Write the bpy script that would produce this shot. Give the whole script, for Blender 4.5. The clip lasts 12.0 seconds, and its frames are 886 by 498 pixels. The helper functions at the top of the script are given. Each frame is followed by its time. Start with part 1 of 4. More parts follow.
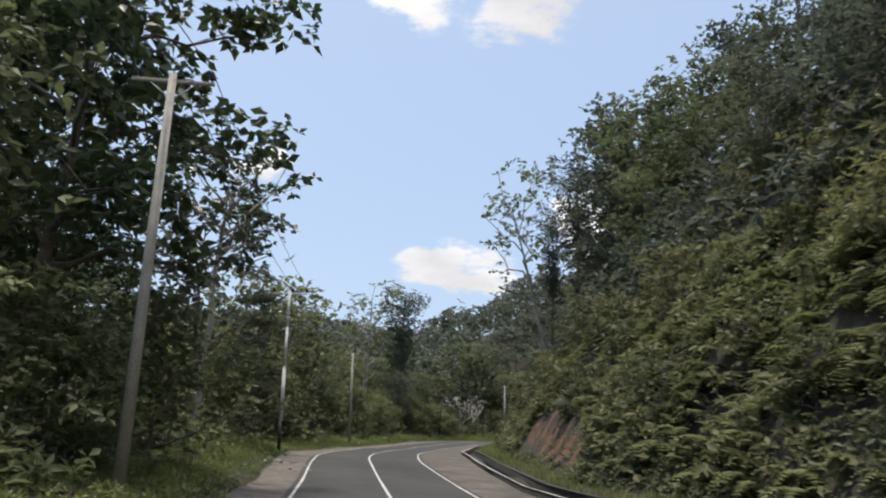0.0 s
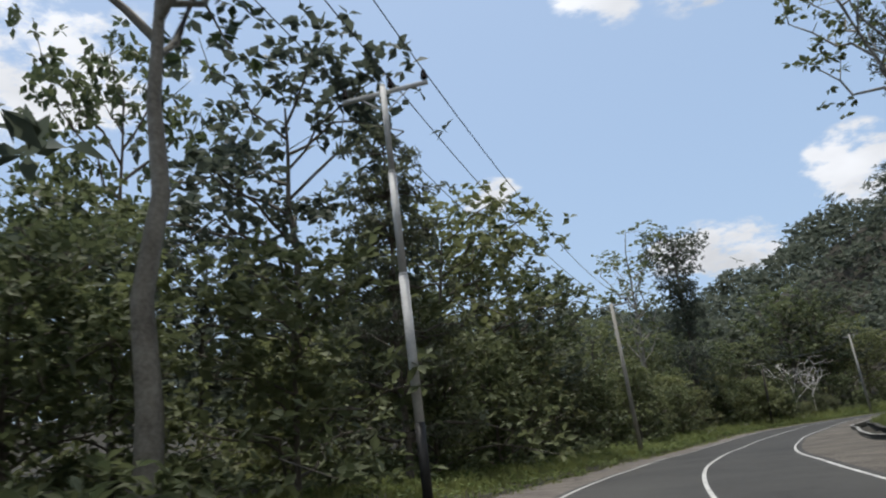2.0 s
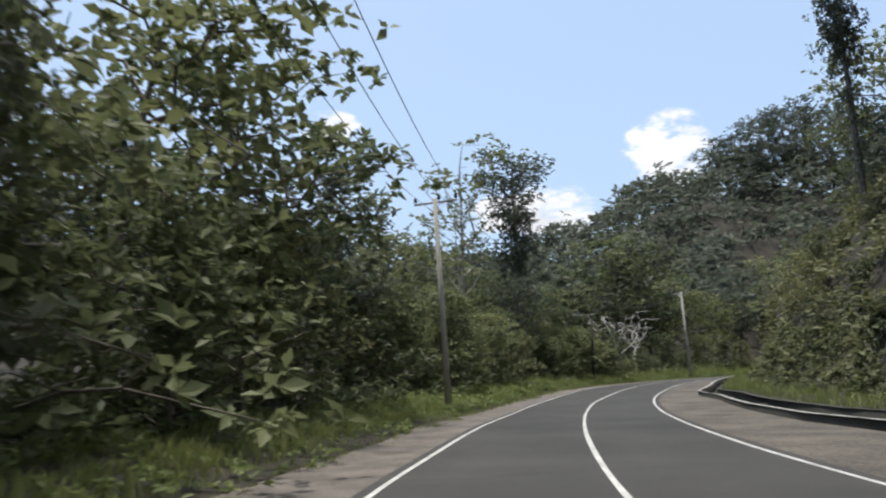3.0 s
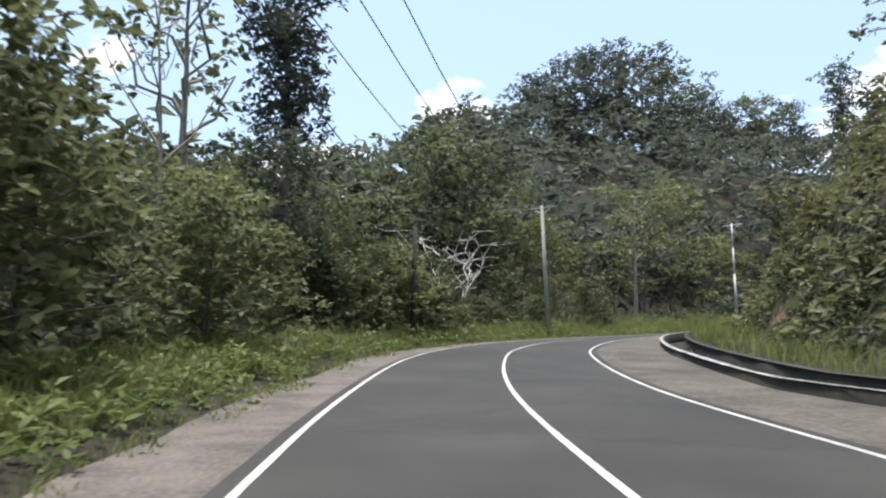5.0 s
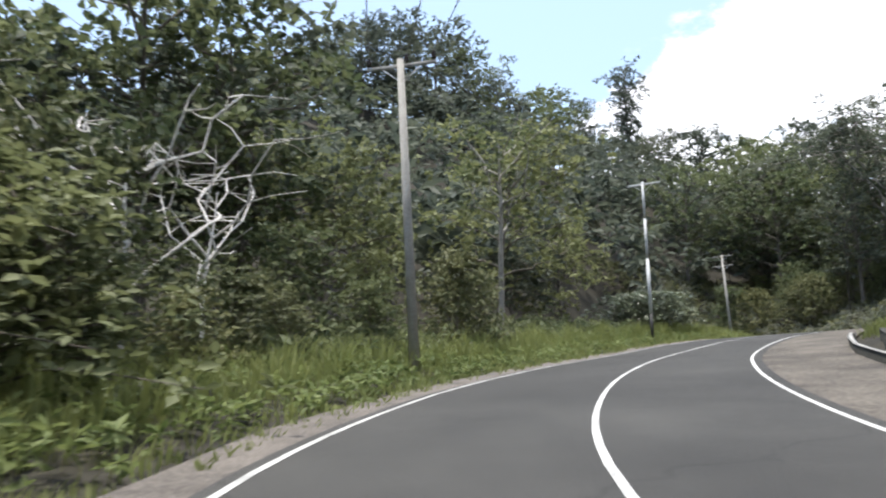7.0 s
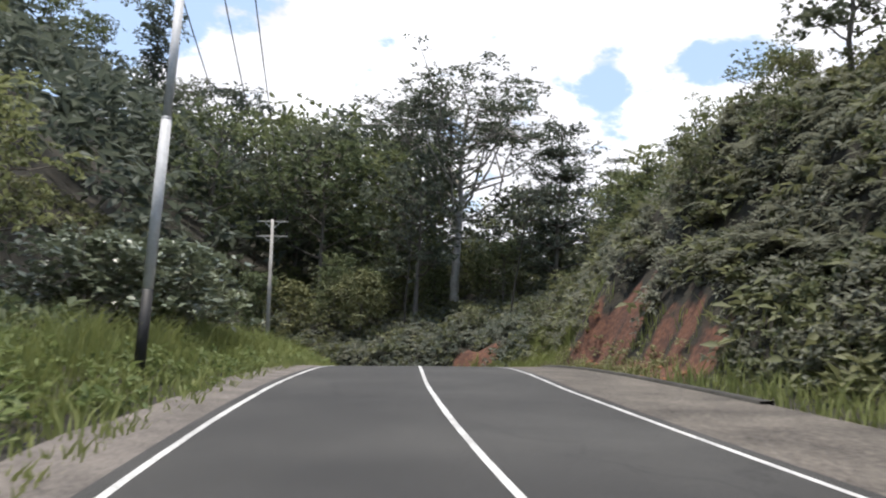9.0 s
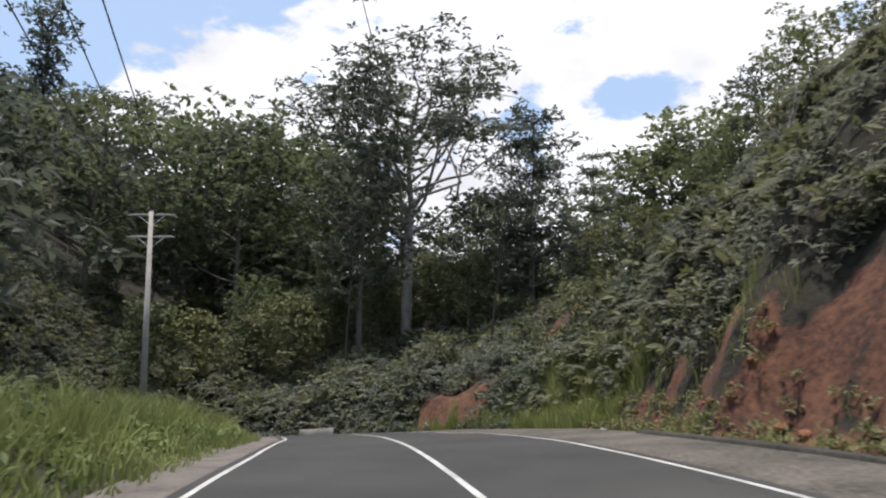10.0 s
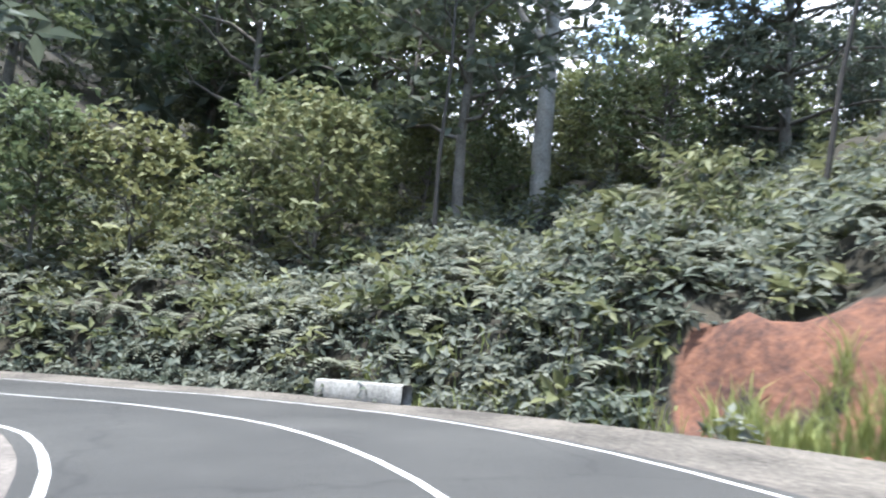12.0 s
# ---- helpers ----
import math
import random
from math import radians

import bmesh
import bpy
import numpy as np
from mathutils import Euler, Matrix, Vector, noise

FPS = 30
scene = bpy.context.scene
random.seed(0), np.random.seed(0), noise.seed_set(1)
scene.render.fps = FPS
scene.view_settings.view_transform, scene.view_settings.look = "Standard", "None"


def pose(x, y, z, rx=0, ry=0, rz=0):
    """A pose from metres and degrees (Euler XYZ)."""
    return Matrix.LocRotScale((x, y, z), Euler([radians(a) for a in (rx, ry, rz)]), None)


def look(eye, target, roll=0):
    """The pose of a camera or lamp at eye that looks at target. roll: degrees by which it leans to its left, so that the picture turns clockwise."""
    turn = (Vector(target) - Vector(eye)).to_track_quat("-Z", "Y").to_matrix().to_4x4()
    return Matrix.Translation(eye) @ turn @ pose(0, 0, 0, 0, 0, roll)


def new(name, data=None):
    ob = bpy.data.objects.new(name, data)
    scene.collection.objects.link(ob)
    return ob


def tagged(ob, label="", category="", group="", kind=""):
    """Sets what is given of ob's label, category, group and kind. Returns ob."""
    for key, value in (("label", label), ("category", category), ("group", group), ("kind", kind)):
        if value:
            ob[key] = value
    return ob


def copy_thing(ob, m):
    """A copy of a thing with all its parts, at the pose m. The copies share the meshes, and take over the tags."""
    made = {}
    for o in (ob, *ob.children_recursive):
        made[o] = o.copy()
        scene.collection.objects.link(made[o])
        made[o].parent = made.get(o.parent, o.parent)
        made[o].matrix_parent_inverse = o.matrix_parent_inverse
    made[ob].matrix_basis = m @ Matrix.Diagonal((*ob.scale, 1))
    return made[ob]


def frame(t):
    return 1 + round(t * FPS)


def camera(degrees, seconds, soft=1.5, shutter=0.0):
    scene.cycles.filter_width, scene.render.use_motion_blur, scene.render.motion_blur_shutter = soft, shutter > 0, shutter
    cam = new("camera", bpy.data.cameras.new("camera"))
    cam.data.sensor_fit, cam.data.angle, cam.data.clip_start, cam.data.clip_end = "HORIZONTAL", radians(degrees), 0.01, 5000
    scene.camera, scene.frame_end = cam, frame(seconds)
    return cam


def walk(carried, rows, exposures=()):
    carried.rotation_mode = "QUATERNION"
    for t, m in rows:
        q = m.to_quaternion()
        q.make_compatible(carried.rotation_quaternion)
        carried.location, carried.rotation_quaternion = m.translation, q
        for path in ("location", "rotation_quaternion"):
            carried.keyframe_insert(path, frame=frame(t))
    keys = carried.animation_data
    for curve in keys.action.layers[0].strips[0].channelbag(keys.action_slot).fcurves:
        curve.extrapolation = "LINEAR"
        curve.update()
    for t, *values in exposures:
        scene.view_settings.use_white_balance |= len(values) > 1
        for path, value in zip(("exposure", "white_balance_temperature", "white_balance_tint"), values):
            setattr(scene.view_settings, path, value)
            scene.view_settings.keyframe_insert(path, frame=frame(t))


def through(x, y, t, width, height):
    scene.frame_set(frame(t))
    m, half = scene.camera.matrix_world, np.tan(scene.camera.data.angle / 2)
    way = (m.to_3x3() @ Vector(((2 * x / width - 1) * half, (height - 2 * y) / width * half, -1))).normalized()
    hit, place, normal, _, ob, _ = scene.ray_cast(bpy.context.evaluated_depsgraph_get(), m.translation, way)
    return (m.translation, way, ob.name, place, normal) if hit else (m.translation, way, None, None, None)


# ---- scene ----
cam = camera(60.5, 12.0, soft=2.1, shutter=0.15)
PATH = [
    (0, (-0.026, -0.489, 1.917), (-0.053, 3.376, 2.949), 2.77),
    (0.5, (-0.309, 6.746, 1.764), (-0.618, 10.560, 2.928), 1.97),
    (1, (-1.023, 13.861, 1.652), (-1.480, 17.701, 2.675), 1.55),
    (1.5, (-2.075, 21.240, 1.775), (-2.959, 25.020, 2.740), -1.75),
    (2, (-3.179, 28.710, 2.117), (-4.445, 32.327, 3.262), -6.08),
    (2.5, (-4.182, 35.923, 2.403), (-5.382, 39.632, 3.298), -4.89),
    (3, (-5.156, 43.772, 2.664), (-5.598, 47.671, 3.440), -1.88),
    (3.5, (-5.681, 51.497, 2.840), (-5.602, 55.447, 3.465), -0.56),
    (3.7, (-5.862, 54.737, 2.937), (-5.599, 58.692, 3.474), 0.26),
    (5.3, (-4.346, 79.760, 3.408), (-3.517, 83.638, 3.931), -1.32),
    (5.5, (-3.922, 82.883, 3.538), (-2.961, 86.726, 4.086), -1.93),
    (6, (-2.760, 90.148, 3.804), (-1.654, 93.944, 4.409), -2.18),
    (6.5, (-0.913, 97.527, 4.164), (0.403, 101.262, 4.729), -0.82),
    (7, (1.641, 104.330, 4.486), (3.482, 107.837, 5.042), -1.68),
    (7.5, (5.539, 110.714, 4.806), (8.084, 113.741, 5.403), -1.42),
    (7.7, (7.401, 113.012, 4.901), (10.149, 115.858, 5.491), -1.71),
    (9.3, (26.841, 130.005, 5.886), (30.469, 131.559, 6.536), 3.10),
    (9.5, (29.601, 131.719, 5.990), (33.237, 133.205, 6.746), 1.92),
    (10, (36.148, 135.507, 6.237), (39.831, 136.881, 6.975), 0.95),
    (10.5, (42.663, 139.007, 6.463), (46.364, 140.367, 7.141), 2.95),
    (11, (49.516, 142.313, 6.328), (53.223, 143.730, 6.823), 3.33),
    (11.5, (55.653, 145.369, 6.139), (59.364, 146.813, 6.522), 4.16),
    (12, (61.399, 149.177, 5.790), (64.994, 150.904, 6.086), 4.59),
]
EXPOSURES = [(0, 0.1, 6700, 12), (0.5, -0.45, 6300, 9), (1.0, -0.42, 6350, 9), (2.0, -0.15, 6400, 10), (2.5, 0.25, 6450, 11), (3.0, 0.2, 6500, 11), (3.5, 0.1, 6450, 11), (3.7, 0.15, 6450, 11), (5.5, 0.65, 6350, 12), (6.0, 0.6, 6300, 12),
             (6.6, 0.85, 6350, 12), (7.5, 0.5, 6350, 12), (9.5, 0.35, 6450, 14), (10.0, 0.2, 6450, 14), (10.5, 0.75, 6350, 13), (11.2, 1.3, 6100, 12), (12, 1.85, 5800, 11)]
walk(cam, [(t, look(eye, target, roll)) for t, eye, target, roll in PATH], EXPOSURES)

# ---- world, sun, exposure ----
SUN_AZ, SUN_EL = radians(300), radians(81)
SKY, CLOUD = 0.15, 6.8
world = bpy.data.worlds.new("world")
scene.world = world
world.use_nodes = True
wt = world.node_tree
bg = wt.nodes["Background"]


def wnode(kind, **values):
    n = wt.nodes.new(kind)
    for k, v in values.items():
        n.inputs[k].default_value = v
    return n


def wmath(op, a, b=None, c=None, clamp=False):
    n = wt.nodes.new("ShaderNodeMath")
    n.operation, n.use_clamp = op, clamp
    for i, v in enumerate((a, b, c)):
        if v is None:
            continue
        if isinstance(v, (int, float)):
            n.inputs[i].default_value = v
        else:
            wt.links.new(v, n.inputs[i])
    return n.outputs[0]


sky = wt.nodes.new("ShaderNodeTexSky")
sky.sky_type, sky.sun_disc = "NISHITA", False
sky.sun_elevation, sky.sun_rotation = SUN_EL, SUN_AZ
sky.air_density, sky.dust_density, sky.ozone_density = 1.0, 2.8, 1.0
tc = wt.nodes.new("ShaderNodeTexCoord")
sep = wt.nodes.new("ShaderNodeSeparateXYZ")
wt.links.new(tc.outputs["Generated"], sep.inputs[0])
low = wmath("ADD", wmath("ABSOLUTE", sep.outputs[2]), 0.35)
flat = wt.nodes.new("ShaderNodeCombineXYZ")
wt.links.new(wmath("DIVIDE", sep.outputs[0], low), flat.inputs[0])
wt.links.new(wmath("DIVIDE", sep.outputs[1], low), flat.inputs[1])
wt.links.new(wmath("MULTIPLY", sep.outputs[2], 1.6), flat.inputs[2])
puffs = wnode("ShaderNodeTexNoise", Scale=8.5, Detail=9.0, Roughness=0.6)
wt.links.new(flat.outputs[0], puffs.inputs["Vector"])
fluff = wmath("MULTIPLY", wmath("SUBTRACT", puffs.outputs["Fac"], 0.5), 3.8)
# bearing from north and height above the horizon, in degrees
bearing = wmath("MULTIPLY", wmath("ARCTAN2", sep.outputs[0], sep.outputs[1]), 180 / math.pi)
height = wmath("MULTIPLY", wmath("ARCSINE", sep.outputs[2]), 180 / math.pi)


def heap(az, el, wide, tall):
    """One cumulus cloud: 1 at its middle, 0 at its rim."""
    p = wmath("DIVIDE", wmath("SUBTRACT", bearing, az), wide)
    q = wmath("DIVIDE", wmath("SUBTRACT", height, el), tall)
    return wmath("SUBTRACT", 1.0, wmath("ADD", wmath("MULTIPLY", p, p), wmath("MULTIPLY", q, q)), clamp=True)


# the cloud bank in the east, with two blue gaps, then the single clouds
edge = wmath("ADD", 33.0, wmath("MULTIPLY", wmath("MAXIMUM", wmath("SUBTRACT", height, 17.0), 0.0), 1.7))
cloudy = wmath("DIVIDE", wmath("SUBTRACT", bearing, edge), 9.0, clamp=True)
for az, el, wide, tall in ((56, 33, 8, 7), (76, 20, 2.6, 3.5), (85, 21.5, 5, 2)):
    cloudy = wmath("SUBTRACT", cloudy, wmath("MULTIPLY", heap(az, el, wide, tall), 1.1), clamp=True)
for az, el, wide, tall in ((1, 13.5, 6.0, 2.6), (11, 17.2, 4.0, 3.4), (-15, 20, 3, 1.8), (-60, 30, 25, 8), (-120, 40, 30, 9), (170, 25, 40, 9), (60, 60, 60, 9)):
    cloudy = wmath("MAXIMUM", cloudy, heap(az, el, wide, tall))
for az, el, wide, tall in ((-4, 33.5, 5, 4), (5, 33, 7, 4.5)):
    cloudy = wmath("MAXIMUM", cloudy, wmath("MULTIPLY", heap(az, el, wide, tall), 0.5))
dense = wnode("ShaderNodeMapRange")
dense.interpolation_type = "SMOOTHSTEP"
wt.links.new(wmath("ADD", cloudy, wmath("MULTIPLY", fluff, wmath("MINIMUM", wmath("MULTIPLY", cloudy, 3.0), 1.0))), dense.inputs["Value"])
for k, v in (("From Min", 0.22), ("From Max", 0.8)):
    dense.inputs[k].default_value = v
shade = wnode("ShaderNodeTexNoise", Scale=3.1, Detail=5.0)
wt.links.new(flat.outputs[0], shade.inputs["Vector"])
tone = wnode("ShaderNodeMapRange")
wt.links.new(shade.outputs["Fac"], tone.inputs["Value"])
for k, v in (("From Min", 0.35), ("From Max", 0.65), ("To Min", 0.72), ("To Max", 1.1)):
    tone.inputs[k].default_value = v
white = wt.nodes.new("ShaderNodeVectorMath")
white.operation = "SCALE"
white.inputs[0].default_value = (CLOUD * 0.98, CLOUD, CLOUD * 1.04)
wt.links.new(tone.outputs[0], white.inputs["Scale"])
over = wt.nodes.new("ShaderNodeMix")
over.data_type = "RGBA"
wt.links.new(dense.outputs[0], over.inputs[0])
veil = wt.nodes.new("ShaderNodeMix")
veil.data_type = "RGBA"
veil.inputs[0].default_value = 0.4
veil.inputs[7].default_value = (4.4, 6.0, 8.0, 1)
wt.links.new(sky.outputs[0], veil.inputs[6])
wt.links.new(veil.outputs[2], over.inputs[6])
wt.links.new(white.outputs[0], over.inputs[7])
wt.links.new(over.outputs[2], bg.inputs[0])
bg.inputs[1].default_value = SKY
sun = new("sun", bpy.data.lights.new("sun", "SUN"))
sun.data.energy, sun.data.angle, sun.data.color = 3.9, radians(5.0), (1, 0.95, 0.86)
sun.matrix_world = look((math.sin(SUN_AZ) * math.cos(SUN_EL) * 50, math.cos(SUN_AZ) * math.cos(SUN_EL) * 50, math.sin(SUN_EL) * 50), (0, 0, 0))


# ---- materials ----
def surface(name, dark, light, scale=4.0, rough=0.8, bump=0.0, bump_scale=40.0, fine=None, metal=0.0, spec=0.5):
    """Two colours mixed by a coarse and a fine noise, in metres, with a fine relief."""
    m = bpy.data.materials.new(name)
    m.use_nodes = True
    nt = m.node_tree
    b = nt.nodes["Principled BSDF"]
    b.inputs["Roughness"].default_value, b.inputs["Metallic"].default_value = rough, metal
    b.inputs["Specular IOR Level"].default_value = spec
    geo = nt.nodes.new("ShaderNodeNewGeometry")
    na, nb = nt.nodes.new("ShaderNodeTexNoise"), nt.nodes.new("ShaderNodeTexNoise")
    na.inputs["Scale"].default_value, nb.inputs["Scale"].default_value = scale, fine or scale * 9
    na.inputs["Detail"].default_value, nb.inputs["Detail"].default_value = 5, 3
    mix = nt.nodes.new("ShaderNodeMath")
    mix.operation = "ADD"
    for n in (na, nb):
        nt.links.new(geo.outputs["Position"], n.inputs["Vector"])
    nt.links.new(na.outputs["Fac"], mix.inputs[0])
    nt.links.new(nb.outputs["Fac"], mix.inputs[1])
    ramp = nt.nodes.new("ShaderNodeMapRange")
    ramp.inputs["From Min"].default_value, ramp.inputs["From Max"].default_value = 0.7, 1.3
    nt.links.new(mix.outputs[0], ramp.inputs["Value"])
    col = nt.nodes.new("ShaderNodeMix")
    col.data_type = "RGBA"
    col.inputs[6].default_value, col.inputs[7].default_value = (*dark, 1), (*light, 1)
    nt.links.new(ramp.outputs[0], col.inputs[0])
    nt.links.new(col.outputs[2], b.inputs["Base Color"])
    if bump:
        bn, bp = nt.nodes.new("ShaderNodeTexNoise"), nt.nodes.new("ShaderNodeBump")
        bn.inputs["Scale"].default_value, bn.inputs["Detail"].default_value = bump_scale, 4
        bp.inputs["Strength"].default_value, bp.inputs["Distance"].default_value = bump, 0.05
        nt.links.new(geo.outputs["Position"], bn.inputs["Vector"])
        nt.links.new(bn.outputs["Fac"], bp.inputs["Height"])
        nt.links.new(bp.outputs[0], b.inputs["Normal"])
    return m


def foliage(name, dark, light, through=0.3, rough=0.6, spec=0.28):
    """Leaves: varied leaf by leaf, plant by plant and in patches; some light passes through."""
    m = bpy.data.materials.new(name)
    m.use_nodes = True
    nt = m.node_tree
    b, out = nt.nodes["Principled BSDF"], nt.nodes["Material Output"]
    b.inputs["Roughness"].default_value = rough
    b.inputs["Specular IOR Level"].default_value = spec
    geo, ob = nt.nodes.new("ShaderNodeNewGeometry"), nt.nodes.new("ShaderNodeObjectInfo")
    patch = nt.nodes.new("ShaderNodeTexNoise")
    patch.inputs["Scale"].default_value, patch.inputs["Detail"].default_value = 0.28, 3
    nt.links.new(geo.outputs["Position"], patch.inputs["Vector"])
    total = None
    for sock, k in ((geo.outputs["Random Per Island"], 0.5), (ob.outputs["Random"], 0.25), (patch.outputs["Fac"], 1.5)):
        n = nt.nodes.new("ShaderNodeMath")
        n.operation = "MULTIPLY_ADD"
        nt.links.new(sock, n.inputs[0])
        n.inputs[1].default_value = k
        if total is None:
            n.inputs[2].default_value = -0.64
        else:
            nt.links.new(total, n.inputs[2])
        total = n.outputs[0]
    col = nt.nodes.new("ShaderNodeMix")
    col.data_type, col.clamp_factor = "RGBA", True
    col.inputs[6].default_value, col.inputs[7].default_value = (*dark, 1), (*light, 1)
    nt.links.new(total, col.inputs[0])
    # some plants are yellower than the rest
    warm, own = nt.nodes.new("ShaderNodeMapRange"), nt.nodes.new("ShaderNodeMix")
    nt.links.new(ob.outputs["Random"], warm.inputs["Value"])
    for k, v in (("From Min", 0.5), ("From Max", 1.0), ("To Min", 0.0), ("To Max", 0.6)):
        warm.inputs[k].default_value = v
    own.data_type = "RGBA"
    nt.links.new(warm.outputs[0], own.inputs[0])
    nt.links.new(col.outputs[2], own.inputs[6])
    own.inputs[7].default_value = (light[0] * 1.12, light[1] * 1.08, light[2] * 0.9, 1)
    col = own
    nt.links.new(col.outputs[2], b.inputs["Base Color"])
    tr, mix = nt.nodes.new("ShaderNodeBsdfTranslucent"), nt.nodes.new("ShaderNodeMixShader")
    nt.links.new(col.outputs[2], tr.inputs["Color"])
    mix.inputs[0].default_value = through
    nt.links.new(b.outputs[0], mix.inputs[1])
    nt.links.new(tr.outputs[0], mix.inputs[2])
    nt.links.new(mix.outputs[0], out.inputs["Surface"])
    return m


ASPHALT = surface("asphalt", (0.02, 0.0198, 0.0182), (0.048, 0.0465, 0.042), 0.4, 0.85, 0.25, 90, fine=60)


def wear_asphalt(m):
    """Broad lighter patches and fine long cracks."""
    nt = m.node_tree
    b = nt.nodes["Principled BSDF"]
    col = b.inputs["Base Color"].links[0].from_socket
    geo = nt.nodes.new("ShaderNodeNewGeometry")
    warp, patch, cell = nt.nodes.new("ShaderNodeTexNoise"), nt.nodes.new("ShaderNodeTexNoise"), nt.nodes.new("ShaderNodeTexVoronoi")
    warp.inputs["Scale"].default_value, warp.inputs["Detail"].default_value = 1.1, 6
    patch.inputs["Scale"].default_value, patch.inputs["Detail"].default_value = 0.22, 7
    cell.feature = "DISTANCE_TO_EDGE"
    cell.inputs["Scale"].default_value = 0.24
    mixed = nt.nodes.new("ShaderNodeMix")
    mixed.data_type = "VECTOR"
    mixed.inputs[0].default_value = 0.55
    nt.links.new(geo.outputs["Position"], warp.inputs["Vector"])
    nt.links.new(geo.outputs["Position"], patch.inputs["Vector"])
    nt.links.new(geo.outputs["Position"], mixed.inputs[4])
    nt.links.new(warp.outputs["Color"], mixed.inputs[5])
    nt.links.new(mixed.outputs[1], cell.inputs["Vector"])
    crack, light = nt.nodes.new("ShaderNodeMapRange"), nt.nodes.new("ShaderNodeMapRange")
    for k, v in (("From Min", 0.0), ("From Max", 0.006), ("To Min", 0.62), ("To Max", 1.0)):
        crack.inputs[k].default_value = v
    for k, v in (("From Min", 0.35), ("From Max", 0.65), ("To Min", 0.82), ("To Max", 1.2)):
        light.inputs[k].default_value = v
    nt.links.new(cell.outputs["Distance"], crack.inputs["Value"])
    nt.links.new(patch.outputs["Fac"], light.inputs["Value"])
    both, out = nt.nodes.new("ShaderNodeMath"), nt.nodes.new("ShaderNodeVectorMath")
    both.operation, out.operation = "MULTIPLY", "SCALE"
    nt.links.new(crack.outputs[0], both.inputs[0])
    nt.links.new(light.outputs[0], both.inputs[1])
    nt.links.new(col, out.inputs[0])
    nt.links.new(both.outputs[0], out.inputs["Scale"])
    nt.links.new(out.outputs[0], b.inputs["Base Color"])


wear_asphalt(ASPHALT)
PAINT = surface("road_paint", (0.26, 0.26, 0.25), (0.62, 0.62, 0.59), 1.2, 0.7, fine=22)
SAND = surface("sandy_shoulder", (0.065, 0.057, 0.05), (0.19, 0.168, 0.146), 1.2, 0.95, 0.6, 25, fine=18)
APRON = surface("worn_concrete", (0.03, 0.026, 0.021), (0.155, 0.136, 0.112), 0.6, 0.9, 0.6, 30, fine=11)
CONCRETE = surface("old_concrete", (0.016, 0.016, 0.012), (0.065, 0.061, 0.05), 1.2, 0.9, 0.4, 20, fine=9)
# Moss tone taken near black, so the drain's shade is in the colour.
SHADED_MOSSY = surface("shaded_mossy_concrete", (0.008, 0.009, 0.006), (0.03, 0.03, 0.022), 1.5, 0.95, 0.5, 20, fine=9)
PARAPET = surface("parapet_concrete", (0.14, 0.135, 0.12), (0.34, 0.33, 0.3), 1.4, 0.9, 0.4, 22, fine=11)
WHITEWASH = surface("whitewash", (0.08, 0.08, 0.072), (0.55, 0.54, 0.51), 1.3, 0.85, fine=7)
STEEL = surface("galvanised_steel", (0.5, 0.51, 0.51), (0.66, 0.67, 0.67), 2.0, 0.6)
BLACK = surface("black_paint", (0.012, 0.012, 0.012), (0.03, 0.03, 0.03), 3.0, 0.6)
POLECON = surface("pole_concrete", (0.26, 0.25, 0.225), (0.4, 0.385, 0.35), 2.0, 0.85, 0.2, 40)
DARKWOOD = surface("dark_wood", (0.02, 0.017, 0.014), (0.05, 0.043, 0.035), 5.0, 0.85)
CERAMIC = surface("insulator_ceramic", (0.03, 0.02, 0.018), (0.05, 0.035, 0.03), 5.0, 0.25)
WIRE = surface("wire", (0.02, 0.02, 0.02), (0.035, 0.035, 0.035), 5.0, 0.5)
BARK = surface("bark", (0.07, 0.06, 0.048), (0.17, 0.15, 0.125), 2.5, 0.9, 0.5, 18, fine=14)
PALEBARK = surface("pale_bark", (0.17, 0.155, 0.135), (0.36, 0.34, 0.3), 2.0, 0.85, 0.4, 18, fine=12)
DEADWOOD = surface("dead_wood", (0.5, 0.48, 0.45), (0.75, 0.73, 0.7), 3.0, 0.8)
ROCK = surface("clod", (0.16, 0.06, 0.03), (0.3, 0.13, 0.07), 3.0, 0.95, 0.6, 20)
LITTER = surface("litter", (0.5, 0.5, 0.5), (0.8, 0.8, 0.78), 4.0, 0.6)
LEAF = foliage("leaf", (0.064, 0.091, 0.047), (0.184, 0.206, 0.098), 0.42)
FERN = foliage("fern", (0.088, 0.110, 0.083), (0.232, 0.238, 0.19), 0.4, 0.65, 0.2)
# Dark green shifted to grey-blue: distance haze is mixed into this colour.
DARKLEAF = foliage("dark_leaf", (0.055, 0.073, 0.059), (0.138, 0.156, 0.111), 0.4)
BIGLEAF = foliage("glossy_leaf", (0.032, 0.058, 0.028), (0.092, 0.126, 0.055), 0.28, 0.4, 0.5)
LIGHTLEAF = foliage("light_leaf", (0.082, 0.106, 0.052), (0.215, 0.238, 0.118), 0.38)
PALELEAF = foliage("pale_shiny_leaf", (0.092, 0.120, 0.077), (0.224, 0.251, 0.168), 0.25, 0.35, 0.6)
SHRUB = foliage("shrub_leaf", (0.058, 0.079, 0.040), (0.191, 0.197, 0.099), 0.36)
WEED = foliage("weed", (0.09, 0.13, 0.042), (0.25, 0.295, 0.11), 0.4)
GRASS = foliage("grass", (0.09, 0.125, 0.04), (0.27, 0.3, 0.115), 0.38, 0.6)


